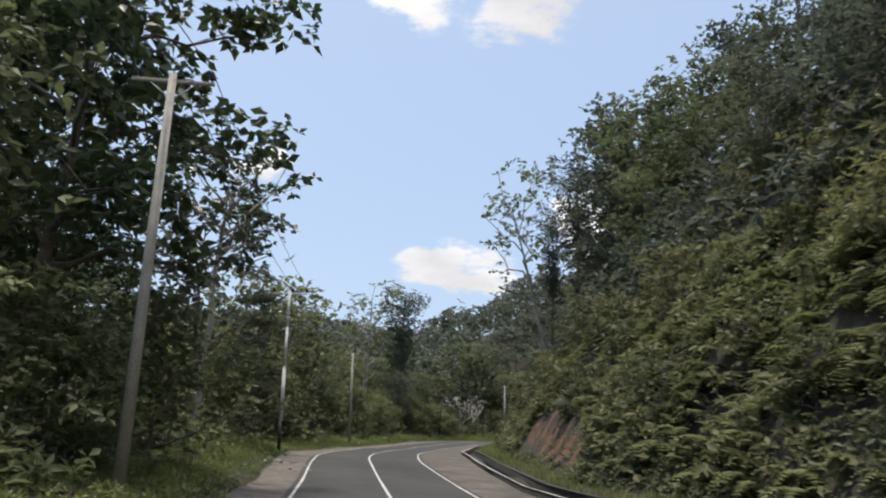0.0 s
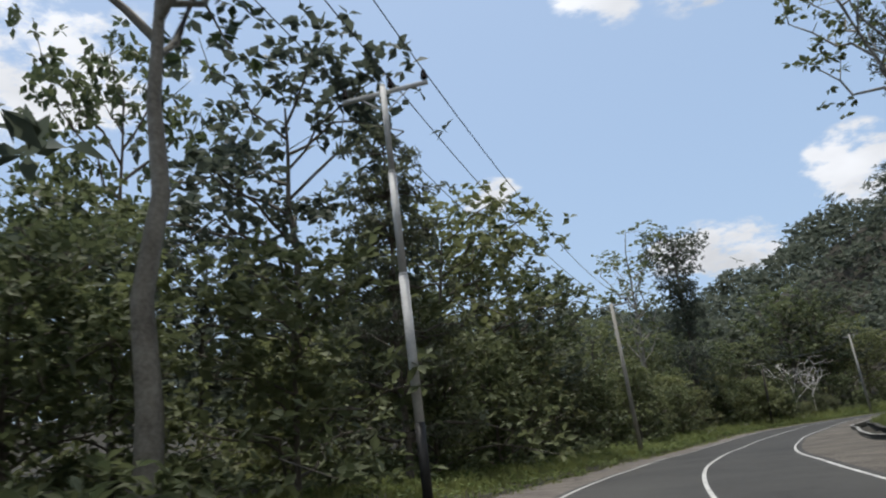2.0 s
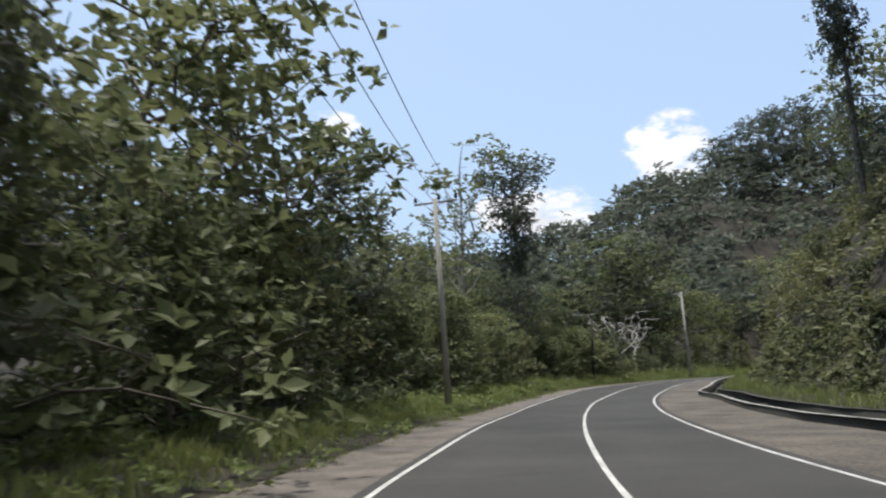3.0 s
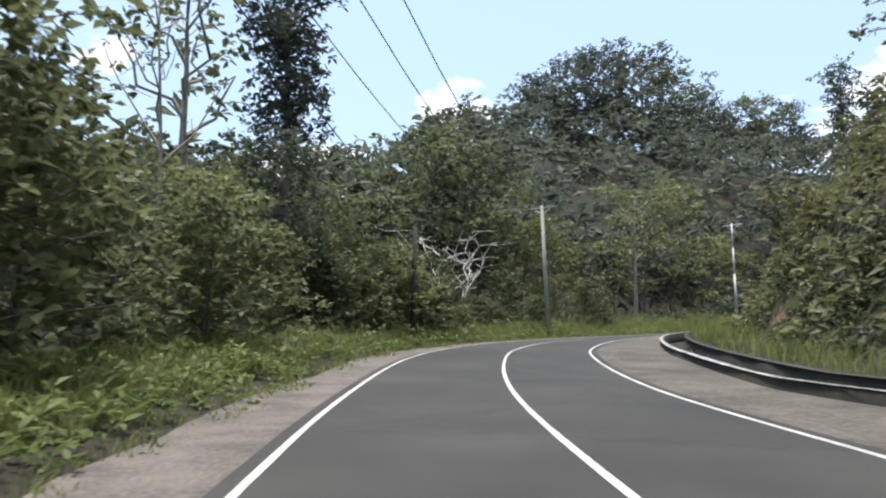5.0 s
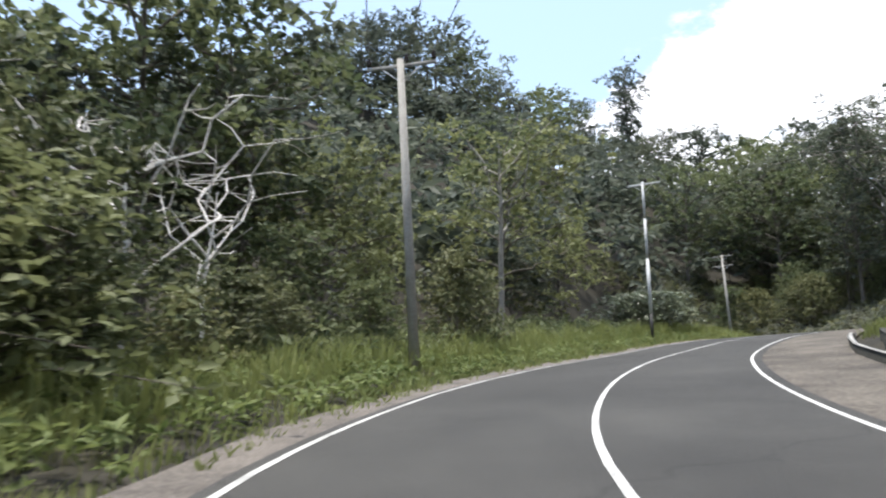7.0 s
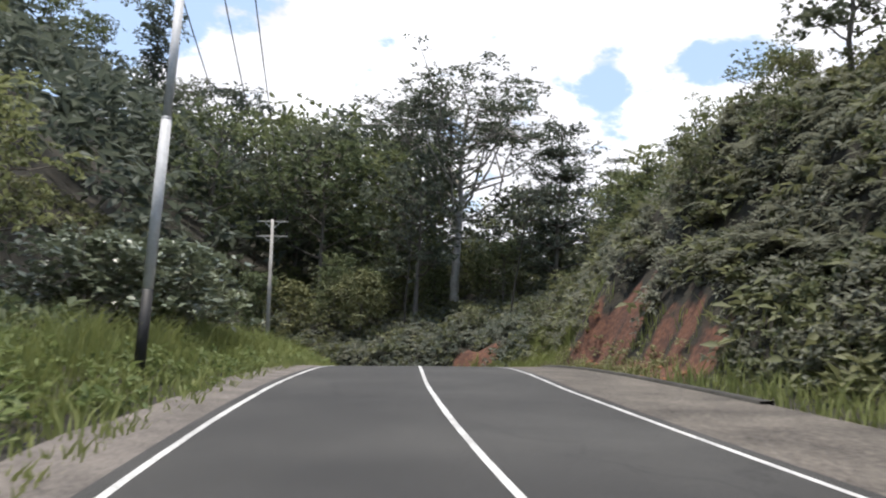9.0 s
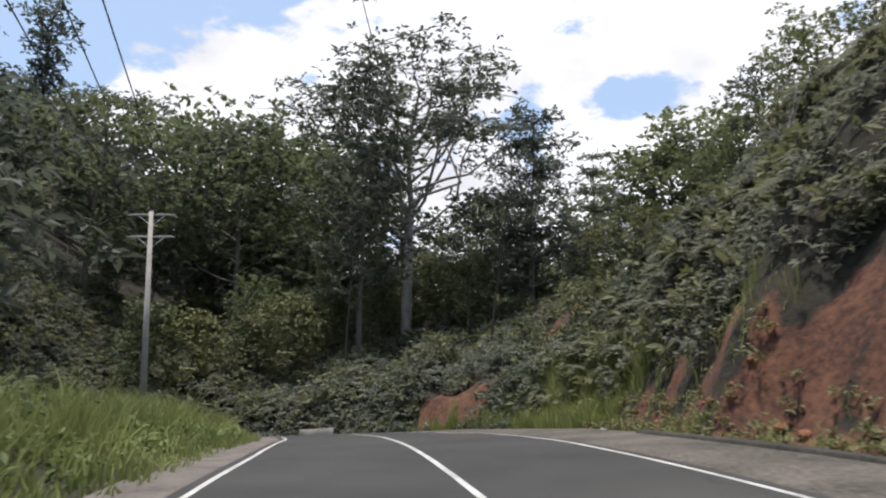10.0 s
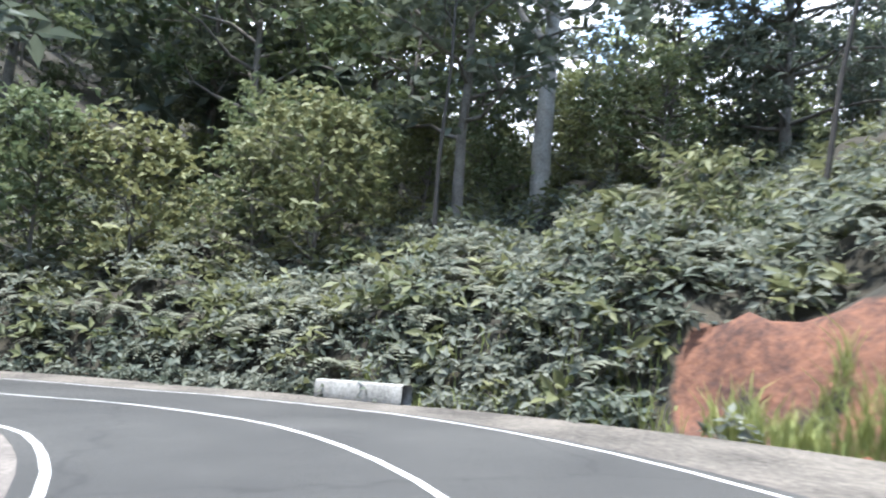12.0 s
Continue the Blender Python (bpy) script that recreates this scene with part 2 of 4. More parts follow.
def ground_material():
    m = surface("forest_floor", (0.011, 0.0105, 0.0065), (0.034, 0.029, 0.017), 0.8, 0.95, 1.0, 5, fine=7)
    nt = m.node_tree
    b = nt.nodes["Principled BSDF"]
    floor_col = b.inputs["Base Color"].links[0].from_socket
    at = nt.nodes.new("ShaderNodeAttribute")
    at.attribute_name = "bare"
    geo = nt.nodes.new("ShaderNodeNewGeometry")
    na = nt.nodes.new("ShaderNodeTexNoise")
    na.inputs["Scale"].default_value, na.inputs["Detail"].default_value = 1.6, 8
    nt.links.new(geo.outputs["Position"], na.inputs["Vector"])
    red = nt.nodes.new("ShaderNodeMix")
    red.data_type = "RGBA"
    red.inputs[6].default_value, red.inputs[7].default_value = (0.036, 0.016, 0.011, 1), (0.15, 0.066, 0.036, 1)
    nb = nt.nodes.new("ShaderNodeTexNoise")
    nb.inputs["Scale"].default_value, nb.inputs["Detail"].default_value = 7.0, 6
    nt.links.new(geo.outputs["Position"], nb.inputs["Vector"])
    both = nt.nodes.new("ShaderNodeMath")
    both.operation = "ADD"
    nt.links.new(na.outputs["Fac"], both.inputs[0])
    nt.links.new(nb.outputs["Fac"], both.inputs[1])
    tone = nt.nodes.new("ShaderNodeMapRange")
    tone.inputs["From Min"].default_value, tone.inputs["From Max"].default_value = 0.72, 1.28
    nt.links.new(both.outputs[0], tone.inputs["Value"])
    nt.links.new(tone.outputs[0], red.inputs[0])
    edge = nt.nodes.new("ShaderNodeMath")
    edge.operation = "ADD"
    nt.links.new(at.outputs["Fac"], edge.inputs[0])
    nt.links.new(na.outputs["Fac"], edge.inputs[1])
    cut = nt.nodes.new("ShaderNodeMapRange")
    cut.inputs["From Min"].default_value, cut.inputs["From Max"].default_value = 0.85, 1.05
    nt.links.new(edge.outputs[0], cut.inputs["Value"])
    mix = nt.nodes.new("ShaderNodeMix")
    mix.data_type = "RGBA"
    nt.links.new(cut.outputs[0], mix.inputs[0])
    nt.links.new(floor_col, mix.inputs[6])
    nt.links.new(red.outputs[2], mix.inputs[7])
    nt.links.new(mix.outputs[2], b.inputs["Base Color"])
    return m


FLOOR = ground_material()
rng = np.random.default_rng(7)

# ---- the road's centre line: x, y, z ----
LINE = [(2.54, -30.08, 0.02), (2.05, -10.06, 0.57), (1.35, -0.01, 0.58), (0.66, 7.08, 0.45), (-0.19, 14.11, 0.37), (-1.12, 21.11, 0.47), (-2.06, 28.30, 0.72), (-3.02, 35.88, 1.08),
        (-3.89, 43.59, 1.38), (-4.25, 51.41, 1.57), (-4.19, 57.80, 1.68), (-3.85, 65.79, 1.84), (-3.19, 74.76, 1.99), (-2.32, 82.33, 2.24), (-1.07, 89.53, 2.49), (0.63, 96.62, 2.84),
        (2.82, 103.49, 3.18), (6.01, 109.67, 3.49), (10.73, 115.38, 3.78), (16.62, 120.78, 4.09), (22.93, 125.53, 4.37), (29.78, 130.04, 4.72), (36.60, 134.06, 5.00), (43.29, 137.68, 5.20),
        (50.01, 141.23, 5.14), (56.20, 144.63, 4.91), (62.07, 148.01, 4.59), (66.51, 151.31, 4.33), (69.25, 154.51, 4.07), (70.88, 157.83, 3.76), (71.69, 162.37, 3.38), (70.40, 168.55, 2.96),
        (61.46, 176.50, 2.31)]


# way along the road at those points, its cross fall, and how far the side lines and the drain lie from its centre line
STATIONS = [20.0, 30.1, 37.2, 44.3, 51.4, 58.6, 66.3, 74.0, 81.8, 88.2, 96.2, 105.2, 112.9, 120.2, 127.5, 134.7, 141.6, 149.1, 157.0, 164.9, 173.2, 181.1, 188.7, 196.3, 203.3, 210.1, 215.7, 219.9, 223.6, 228.2, 234.7, 246.1]
FALL = [0.006, 0.008, 0.008, 0.008, 0.012, 0.023, 0.030, 0.024, 0.002, -0.001, 0.012, 0.006, 0.003, 0.014, 0.021, 0.006, -0.003, -0.009, -0.026, -0.038, -0.038, -0.031, -0.037, -0.052, -0.053, -0.045, -0.032, -0.006, 0.011, 0.020, 0.013, 0.011]
LEFT = [2.85, 2.85, 2.85, 2.85, 2.85, 2.79, 2.83, 2.81, 2.82, 2.87, 2.87, 2.91, 2.93, 2.98, 3.04, 3.02, 3.17, 3.24, 3.17, 3.07, 3.04, 3.05, 3.01, 2.97, 2.99, 2.94, 2.84, 2.96, 3.06, 2.97, 2.93, 2.92]
RIGHT = [2.95, 2.95, 2.95, 2.95, 2.94, 2.94, 2.89, 2.90, 2.88, 2.73, 2.74, 2.81, 2.82, 2.79, 2.80, 2.84, 2.98, 2.90, 2.73, 2.73, 2.79, 2.88, 2.99, 3.05, 3.01, 2.92, 2.89, 2.90, 2.92, 2.93, 2.93, 2.94]
DRAIN = [5.70, 5.68, 5.64, 5.59, 5.53, 5.21, 5.65, 6.07, 6.16, 6.06, 5.74, 5.83, 5.79, 5.08, 5.52, 5.50, 5.34, 5.37, 5.20, 5.36, 5.62, 5.88, 5.40, 5.17, 5.74, 6.13, 5.89, 5.06, 4.38, 4.42, 4.73, 4.84]


def half_left(s):
    return np.interp(s, STATIONS, LEFT)


def half_right(s):
    return np.interp(s, STATIONS, RIGHT)


def apron(s):
    return np.interp(s, STATIONS, DRAIN)


def banked(s, d):
    """Height gained by the road's cross fall at d metres to the right of its centre line."""
    return -np.interp(s, STATIONS, FALL) * np.clip(d, -4.5, 7.0)


def spline(pts, step):
    p = np.array(pts, float)
    p = np.vstack([2 * p[0] - p[1], p, 2 * p[-1] - p[-2]])
    out = []
    for a, b, c, d in zip(p, p[1:], p[2:], p[3:]):
        n = max(2, int(np.hypot(*(c - b)[:2]) / step))
        for u in np.linspace(0, 1, n, endpoint=False):
            out.append(0.5 * (2 * b + (c - a) * u + (2 * a - 5 * b + 4 * c - d) * u * u + (3 * b - a - 3 * c + d) * u ** 3))
    return np.array(out)


ROAD = spline(LINE, 1.0)
TAN = np.gradient(ROAD[:, :2], axis=0)
TAN /= np.linalg.norm(TAN, axis=1)[:, None]
NOR = np.stack([TAN[:, 1], -TAN[:, 0]], 1)
ARC = np.r_[0, np.cumsum(np.linalg.norm(np.diff(ROAD[:, :2], axis=0), axis=1))]


def along(x, y):
    """Distance along the road, distance to the right of its centre line, and the road's height there."""
    q = np.stack([np.ravel(x), np.ravel(y)], 1)
    s, d, z = (np.empty(len(q)) for _ in range(3))
    for i in range(0, len(q), 4000):
        w = q[i:i + 4000, None] - ROAD[None, :, :2]
        j = (w ** 2).sum(2).argmin(1)
        k = np.arange(len(j))
        f = (w[k, j] * TAN[j]).sum(1)
        f = np.where((j > 0) & (j < len(ROAD) - 1), np.clip(f, -1, 1), f.clip(-1, 1))
        s[i:i + 4000] = ARC[j] + f
        side = (w[k, j] * NOR[j]).sum(1)
        d[i:i + 4000] = np.sign(side) * np.linalg.norm(w[k, j] - f[:, None] * TAN[j], axis=1)
        z[i:i + 4000] = np.interp(s[i:i + 4000], ARC, ROAD[:, 2]) + banked(s[i:i + 4000], d[i:i + 4000])
    return s, d, z


def verge(s):
    """Outer edge of the left shoulder."""
    return np.interp(s, [0, 110, 135, 165, 200], [4.35, 4.4, 4.15, 3.95, 4.2])


def toe_of(s):
    """Width of the verge between the drain and the foot of the bank."""
    return np.interp(s, [0, 60, 110, 118, 160, 178, 187, 192, 204, 209, 214, 218], [2.6, 3.0, 3.4, 3.2, 3.6, 1.8, 1.6, 1.4, 1.4, 1.7, 1.4, 1.0])


def waves(x, y, scale, seed):
    """Smooth random waves, about -1 to 1."""
    r = np.random.default_rng(seed)
    v = np.zeros_like(x, dtype=float)
    for k in range(10):
        a, f = r.uniform(0, 2 * np.pi), r.uniform(0.5, 2.2) / scale
        v += np.sin((x * np.cos(a) + y * np.sin(a)) * f * 2 * np.pi + r.uniform(0, 7)) / (1 + 0.6 * k * 0.3)
    return v / 3.0


def smooth(v, a, b):
    u = np.clip((v - a) / (b - a), 0, 1)
    return u * u * (3 - 2 * u)


def ground(x, y):
    """Height of the bare ground."""
    x, y = np.atleast_1d(np.asarray(x, float)), np.atleast_1d(np.asarray(y, float))
    shape = x.shape
    x, y = x.ravel(), y.ravel()
    s, d, zr = along(x, y)
    u, v = -d, d - apron(s)
    # left of the road
    left = -0.12 + 0.11 * smooth(u, 3.8, 4.5) + 0.45 * smooth(u, 4.3, 7.5) + 0.06 * np.clip(u - 10, 0, 60)
    left += smooth(u, 6, 16) * (0.5 * waves(x, y, 16, 3) + 0.2)
    # right of the road
    k = np.interp(s, [0, 60, 120, 180, 192, 203, 209, 215, 226, 240], [1.25, 1.35, 1.3, 1.2, 1.45, 1.4, 1.0, 0.5, 0.33, 0.28])
    toe = toe_of(s)
    cut = np.interp(s, [0, 195, 210, 240], [0.4, 0.6, 1.3, 1.1])
    cap = np.interp(s, [0, 60, 90, 125, 180, 195, 205, 215], [22, 23, 24, 17, 9.8, 8.8, 9.0, 10])
    ease = np.interp(s, [0, 125, 180, 203, 214], [0.28, 0.3, 0.5, 0.5, 0.12])
    w = np.clip(v - toe + 0.9 * np.exp(-((s - 196.2) / 1.5) ** 2), 0, None)
    rise = np.minimum(w * k, cap) + np.clip(w - cap / k, 0, 30) * ease
    rough = smooth(w, 0, 3) * (0.9 * waves(x, y, 9, 5) + 0.5 * waves(x, y, 3.5, 6))
    kerb = np.where(s < 168, 0.34, 0.12)
    right = -0.07 + (kerb + 0.07) * smooth(v, 1.05, 1.35) + 0.1 * smooth(v, 1.4, 3) - 0.32 * (smooth(v, 0.25, 0.45) - smooth(v, 0.9, 1.1)) * (s < 168)
    right = right + rise + rough + cut * smooth(w, 0, 1.2)
    z = zr + np.where(d < 0, left, right)
    # the forested mountain beyond the bends
    q = (y - 150) - 0.25 * (x - 40)
    lower = 0.48 + 0.52 * smooth(x, -20, 60)
    m = 6 + 0.6 * lower * np.clip(q - 12, 0, None) + 4 * waves(x, y, 45, 15) * smooth(q, 20, 60)
    m = np.minimum(m, 56 * lower + 6 * waves(x, y, 60, 12))
    z = np.where(q > 12, z + smooth(q, 12, 30) * np.maximum(m - z, 0), z)
    # gullies and lumps in the bare cuts
    bare = bareness(x, y)
    z = z + bare * (0.28 * waves(x, y, 1.5, 31) + 0.16 * waves(x, y, 0.8, 32)) * smooth(v, 0.8, 2.0)
    far = np.hypot(x - 30, y - 90)
    return (z + smooth(far, 260, 900) * (25 + 25 * waves(x, y, 500, 9))).reshape(shape)


# bare red earth: x, y, radius across, strength
BARE = [(5.8, 49.4, 0.9), (5.9, 47.2, 1.0), (6.3, 44.8, 1.0), (6.3, 42.4, 0.9), (6.2, 40.0, 0.9), (6.2, 37.4, 0.8), (6.3, 35.0, 0.8), (52.4, 134.9, 0.65), (51.8, 134.3, 0.7), (51.2, 133.5, 0.9), (50.3, 132.9, 0.8), (49.2, 132.6, 0.6), (55.0, 136.3, 0.8), (57.2, 137.3, 0.75), (58.9, 138.0, 0.65), (60.3, 138.7, 0.55),
        (53.6, 135.7, 0.7), (45.5, 130.9, 1.1), (44.3, 130.1, 1.1), (46.9, 131.2, 0.8), (73.2, 147.6, 1.3), (74.2, 149.2, 1.2), (74.5, 150.5, 1.0), (82.9, 145.0, 2.0), (13.9, 104.8, 0.9), (11.2, 99.2, 0.8), (37.3, 124.7, 0.9)]


# soil fallen along the foot of the cut
for s0 in np.arange(187.5, 203.5, 1.1):
    j = np.searchsorted(ARC, s0)
    BARE.append((*(ROAD[j, :2] + NOR[j] * (apron(s0) + 1.05)), 0.85))


def bareness(x, y):
    b = np.zeros(np.shape(x))
    for px, py, r in BARE:
        b = np.maximum(b, 1.25 - np.hypot(x - px, y - py) / r + 0.35 * waves(x, y, 1.6, 21))
    return np.clip(b, 0, 1)


def clear_of_bare(q, away):
    """Which of the places have no bare earth within the given distance."""
    ring = [(0, 0), (away, 0), (-away, 0), (0, away), (0, -away)]
    return np.max([bareness(q[:, 0] + a, q[:, 1] + b) for a, b in ring], axis=0) < 0.4


def fast_mesh(name, verts, faces, mat):
    """A mesh from arrays of corners and of equally long faces."""
    verts, faces = np.asarray(verts, np.float32), np.asarray(faces, np.int32)
    me = bpy.data.meshes.new(name)
    me.vertices.add(len(verts))
    me.vertices.foreach_set("co", verts.ravel())
    me.loops.add(faces.size)
    me.loops.foreach_set("vertex_index", faces.ravel())
    me.polygons.add(len(faces))
    me.polygons.foreach_set("loop_start", np.arange(0, faces.size, faces.shape[1], dtype=np.int32))
    me.update(calc_edges=True)
    me.materials.append(mat)
    return me


def part(name, me, parent, label=""):
    ob = new(name, me)
    ob.parent = parent
    return tagged(ob, label)


def smooth_shade(me):
    me.polygons.foreach_set("use_smooth", np.ones(len(me.polygons), dtype=bool))
    return me


# ---- ground: one sheet to the horizon ----
def axis(a, b, step, out):
    core = list(np.arange(a, b + step, step))
    lo, hi, g = [a], [core[-1]], step
    while hi[-1] < out:
        g *= 1.28
        hi.append(hi[-1] + g)
        lo.append(lo[-1] - g)
    return np.array(lo[:0:-1] + core + hi[1:])


def finer(a, lo, hi):
    """Lines three times as close between lo and hi."""
    mid = a[(a > lo) & (a < hi)]
    return np.sort(np.r_[a, mid + 1 / 3, mid + 2 / 3])


gx, gy = finer(finer(axis(-22, 100, 1.0, 2600), 42, 60), 70.5, 78), finer(axis(-12, 185, 1.0, 2600), 124, 152)
X, Y = np.meshgrid(gx, gy)
Z = ground(X, Y)
n, m = X.shape
idx = np.arange(n * m).reshape(n, m)
quads = np.stack([idx[:-1, :-1], idx[:-1, 1:], idx[1:, 1:], idx[1:, :-1]], -1).reshape(-1, 4)
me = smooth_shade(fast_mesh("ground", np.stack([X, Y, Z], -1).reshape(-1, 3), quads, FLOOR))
me.attributes.new("bare", "FLOAT", "POINT").data.foreach_set("value", bareness(X, Y).astype(np.float32).ravel())
tagged(new("ground", me), "forest floor with dark soil and bare red earth cuts", "ground", kind="structure")


# ---- road, lines, shoulders, drain ----
def strip(name, mat, sa, sb, offs, heights, wob=0.0, seed=0, step=1, close=False):
    """A band along the road: for each place along it, points at these offsets and heights."""
    pick = np.where((ARC >= sa) & (ARC <= sb))[0][::step]
    r = np.random.default_rng(seed)
    offs = [o(ARC[pick]) if callable(o) else np.full(len(pick), o) for o in offs]
    jig = [np.convolve(r.normal(0, wob, len(pick) + 4), np.ones(5) / 2.2, "valid") if wob else np.zeros(len(pick)) for _ in offs]
    v = np.stack([np.c_[ROAD[pick, :2] + NOR[pick] * (o + j)[:, None], ROAD[pick, 2] + h + banked(ARC[pick], o)] for o, j, h in zip(offs, jig, heights)], 1)
    c = len(offs)
    i = np.arange(len(pick) - 1)[:, None] * c
    cols = np.arange(c if close else c - 1)[None]
    nxt = (cols + 1) % c
    f = np.stack([i + cols, i + nxt, i + c + nxt, i + c + cols], -1).reshape(-1, 4)
    return fast_mesh(name, v.reshape(-1, 3), f, mat)


END = ARC[-1]
def left_edge(o):
    return lambda s: -half_left(s) + o


def right_edge(o):
    return lambda s: half_right(s) + o


tagged(new("road", strip("road", ASPHALT, 0, END, [left_edge(-0.22), left_edge(0.3), 0, right_edge(-0.3), right_edge(0.25)], [0, 0.005, 0.02, 0.005, 0])),
       "grey asphalt two-lane road with worn patches", "road", kind="structure")
for a, z0 in ((left_edge, 0.004), (None, 0.02), (right_edge, 0.004)):
    edge = [a(-0.045), a(0.045)] if a else [-0.046, 0.046]
    tagged(new("road_line", strip("road_line", PAINT, 0, END, edge, [z0 + 0.004, z0 + 0.004], 0.004, 4)),
           "solid white painted road line, slightly worn", "road marking", kind="structure")
tagged(new("shoulder", strip("shoulder", SAND, 0, END, [lambda s: -verge(s) - 0.1, lambda s: -verge(s) + 0.3, -3.4, left_edge(0.5)], [0.035, 0.01, -0.002, -0.02], 0.10, 5)),
       "sandy pale dirt shoulder beside the asphalt", "shoulder", kind="structure")
tagged(new("apron", strip("apron", APRON, 0, END, [right_edge(0.22), lambda s: (half_right(s) + apron(s)) / 2, lambda s: apron(s) + 0.12], [-0.006, 0.0, 0.02], 0.03, 6)),
       "worn concrete lay-by strip with dirt stains", "pavement", kind="structure")
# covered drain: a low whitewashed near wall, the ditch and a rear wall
wall = new("drain_wall", strip("drain_wall", SHADED_MOSSY, 44, 166, [lambda s: apron(s), lambda s: apron(s), lambda s: apron(s) + 0.22, lambda s: apron(s) + 0.22],
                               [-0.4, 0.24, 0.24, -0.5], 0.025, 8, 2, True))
tagged(wall, "stained concrete drain wall darkened with painted shade, whitewashed top edge", "drain", kind="structure")
part("coping", strip("coping", WHITEWASH, 44, 166, [lambda s: apron(s) - 0.015, lambda s: apron(s) - 0.015, lambda s: apron(s) + 0.12, lambda s: apron(s) + 0.12],
                     [0.243, 0.258, 0.258, 0.243], 0.025, 8, 2, True), wall, "peeling whitewashed coping")
rear = new("drain_wall", strip("drain_wall", SHADED_MOSSY, 44, 166, [lambda s: apron(s) + 0.98, lambda s: apron(s) + 0.98, lambda s: apron(s) + 1.18, lambda s: apron(s) + 1.18],
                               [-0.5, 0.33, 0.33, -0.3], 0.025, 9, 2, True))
tagged(rear, "mossy rear concrete wall of roadside drain, ditch shade in its colour", "drain", kind="structure")
part("coping", strip("coping", CONCRETE, 44, 166, [lambda s: apron(s) + 0.97, lambda s: apron(s) + 0.97, lambda s: apron(s) + 1.19, lambda s: apron(s) + 1.19],
                     [0.333, 0.352, 0.352, 0.333], 0.025, 9, 2, True), rear, "grey weathered coping")
tagged(new("kerb", strip("kerb", CONCRETE, 178, 200, [lambda s: apron(s), lambda s: apron(s), lambda s: apron(s) + 0.2, lambda s: apron(s) + 0.2],
                         [-0.2, 0.07, 0.085, -0.2], 0.035, 10, 2, True)), "low broken concrete kerb below red bank", "kerb", kind="structure")


# a concrete parapet over the culvert at the outside of the last bend
tagged(new("parapet", strip("parapet", PARAPET, 222.6, 226.6, [lambda s: apron(s) + 0.05, lambda s: apron(s) + 0.05, lambda s: apron(s) + 0.08, lambda s: apron(s) + 0.3, lambda s: apron(s) + 0.33, lambda s: apron(s) + 0.33],
                            [-0.4, 0.38, 0.42, 0.42, 0.38, -0.4], 0, 11, 1, True)), "low pale concrete parapet beside the bend", "parapet")


# ---- plants ----
def leaf_arrays(centres, length, r, up=0.5, droop=0.25, width=0.42, fold=0.12, out=None, sprig=5):
    """One folded pointed leaf for each centre: corners and triangles. out: the way that each leaf faces by preference."""
    n = len(centres)
    length = np.broadcast_to(length, n) * r.uniform(0.7, 1.3, n)
    a = r.uniform(0, 2 * np.pi, n)
    axis_ = np.stack([np.cos(a), np.sin(a), r.normal(-droop, 0.45, n)], 1)
    if out is not None:
        axis_ += 0.5 * out
    axis_ /= np.linalg.norm(axis_, axis=1)[:, None]
    nor = r.normal(0, 0.55 if out is not None else 1, (n, 3))
    if out is not None:
        nor += out
    nor[:, 2] = np.abs(nor[:, 2]) + up
    nor -= (nor * axis_).sum(1)[:, None] * axis_
    nor /= np.linalg.norm(nor, axis=1)[:, None]
    side = np.cross(axis_, nor)
    L = length[:, None]
    if out is not None and sprig > 1:
        # leaves spring in bunches from common points
        g = (np.arange(n) // sprig) * sprig
        centres = centres[g] + axis_ * L * 0.55 + 0.12 * L * out[g]
    base, tip = centres - axis_ * L * 0.5, centres + axis_ * L * 0.5
    mid = centres - axis_ * L * 0.04 + nor * L * fold
    v = np.stack([base, mid + side * L * width * 0.5, tip, mid - side * L * width * 0.5], 1).reshape(-1, 3)
    i = np.arange(n)[:, None] * 4
    f = np.concatenate([i + [0, 1, 2], i + [0, 2, 3]], 1).reshape(-1, 3)
    return v, f


def leaves(name, centres, length, mat, r, **kw):
    v, f = leaf_arrays(np.asarray(centres), length, r, **kw)
    return fast_mesh(name, v, f, mat)


def tubes(name, lines, mat, most=7):
    """Tapered round limbs: each line is points and radii."""
    vs, fs, base = [], [], 0
    for i_, (pts, rad) in enumerate(lines):
        sides = most if i_ == 0 else 4 if max(rad) > 0.05 else 3
        a = np.arange(sides) / sides * 2 * np.pi
        pts = np.asarray(pts, float)
        t = np.gradient(pts, axis=0)
        t /= np.linalg.norm(t, axis=1)[:, None] + 1e-9
        ref = np.where(np.abs(t[:, 2:]) > 0.9, [[1.0, 0, 0]], [[0, 0, 1.0]])
        s = np.cross(t, ref)
        s /= np.linalg.norm(s, axis=1)[:, None]
        w = np.cross(t, s)
        ring = pts[:, None] + np.asarray(rad)[:, None, None] * (np.cos(a)[None, :, None] * s[:, None] + np.sin(a)[None, :, None] * w[:, None])
        vs.append(ring.reshape(-1, 3))
        i = np.arange(len(pts) - 1)[:, None] * sides
        c = np.arange(sides)[None]
        e = (c + 1) % sides
        fs.append((np.stack([i + c, i + e, i + sides + e, i + sides + c], -1) + base).reshape(-1, 4))
        base += len(pts) * sides
    return smooth_shade(fast_mesh(name, np.concatenate(vs), np.concatenate(fs), mat))


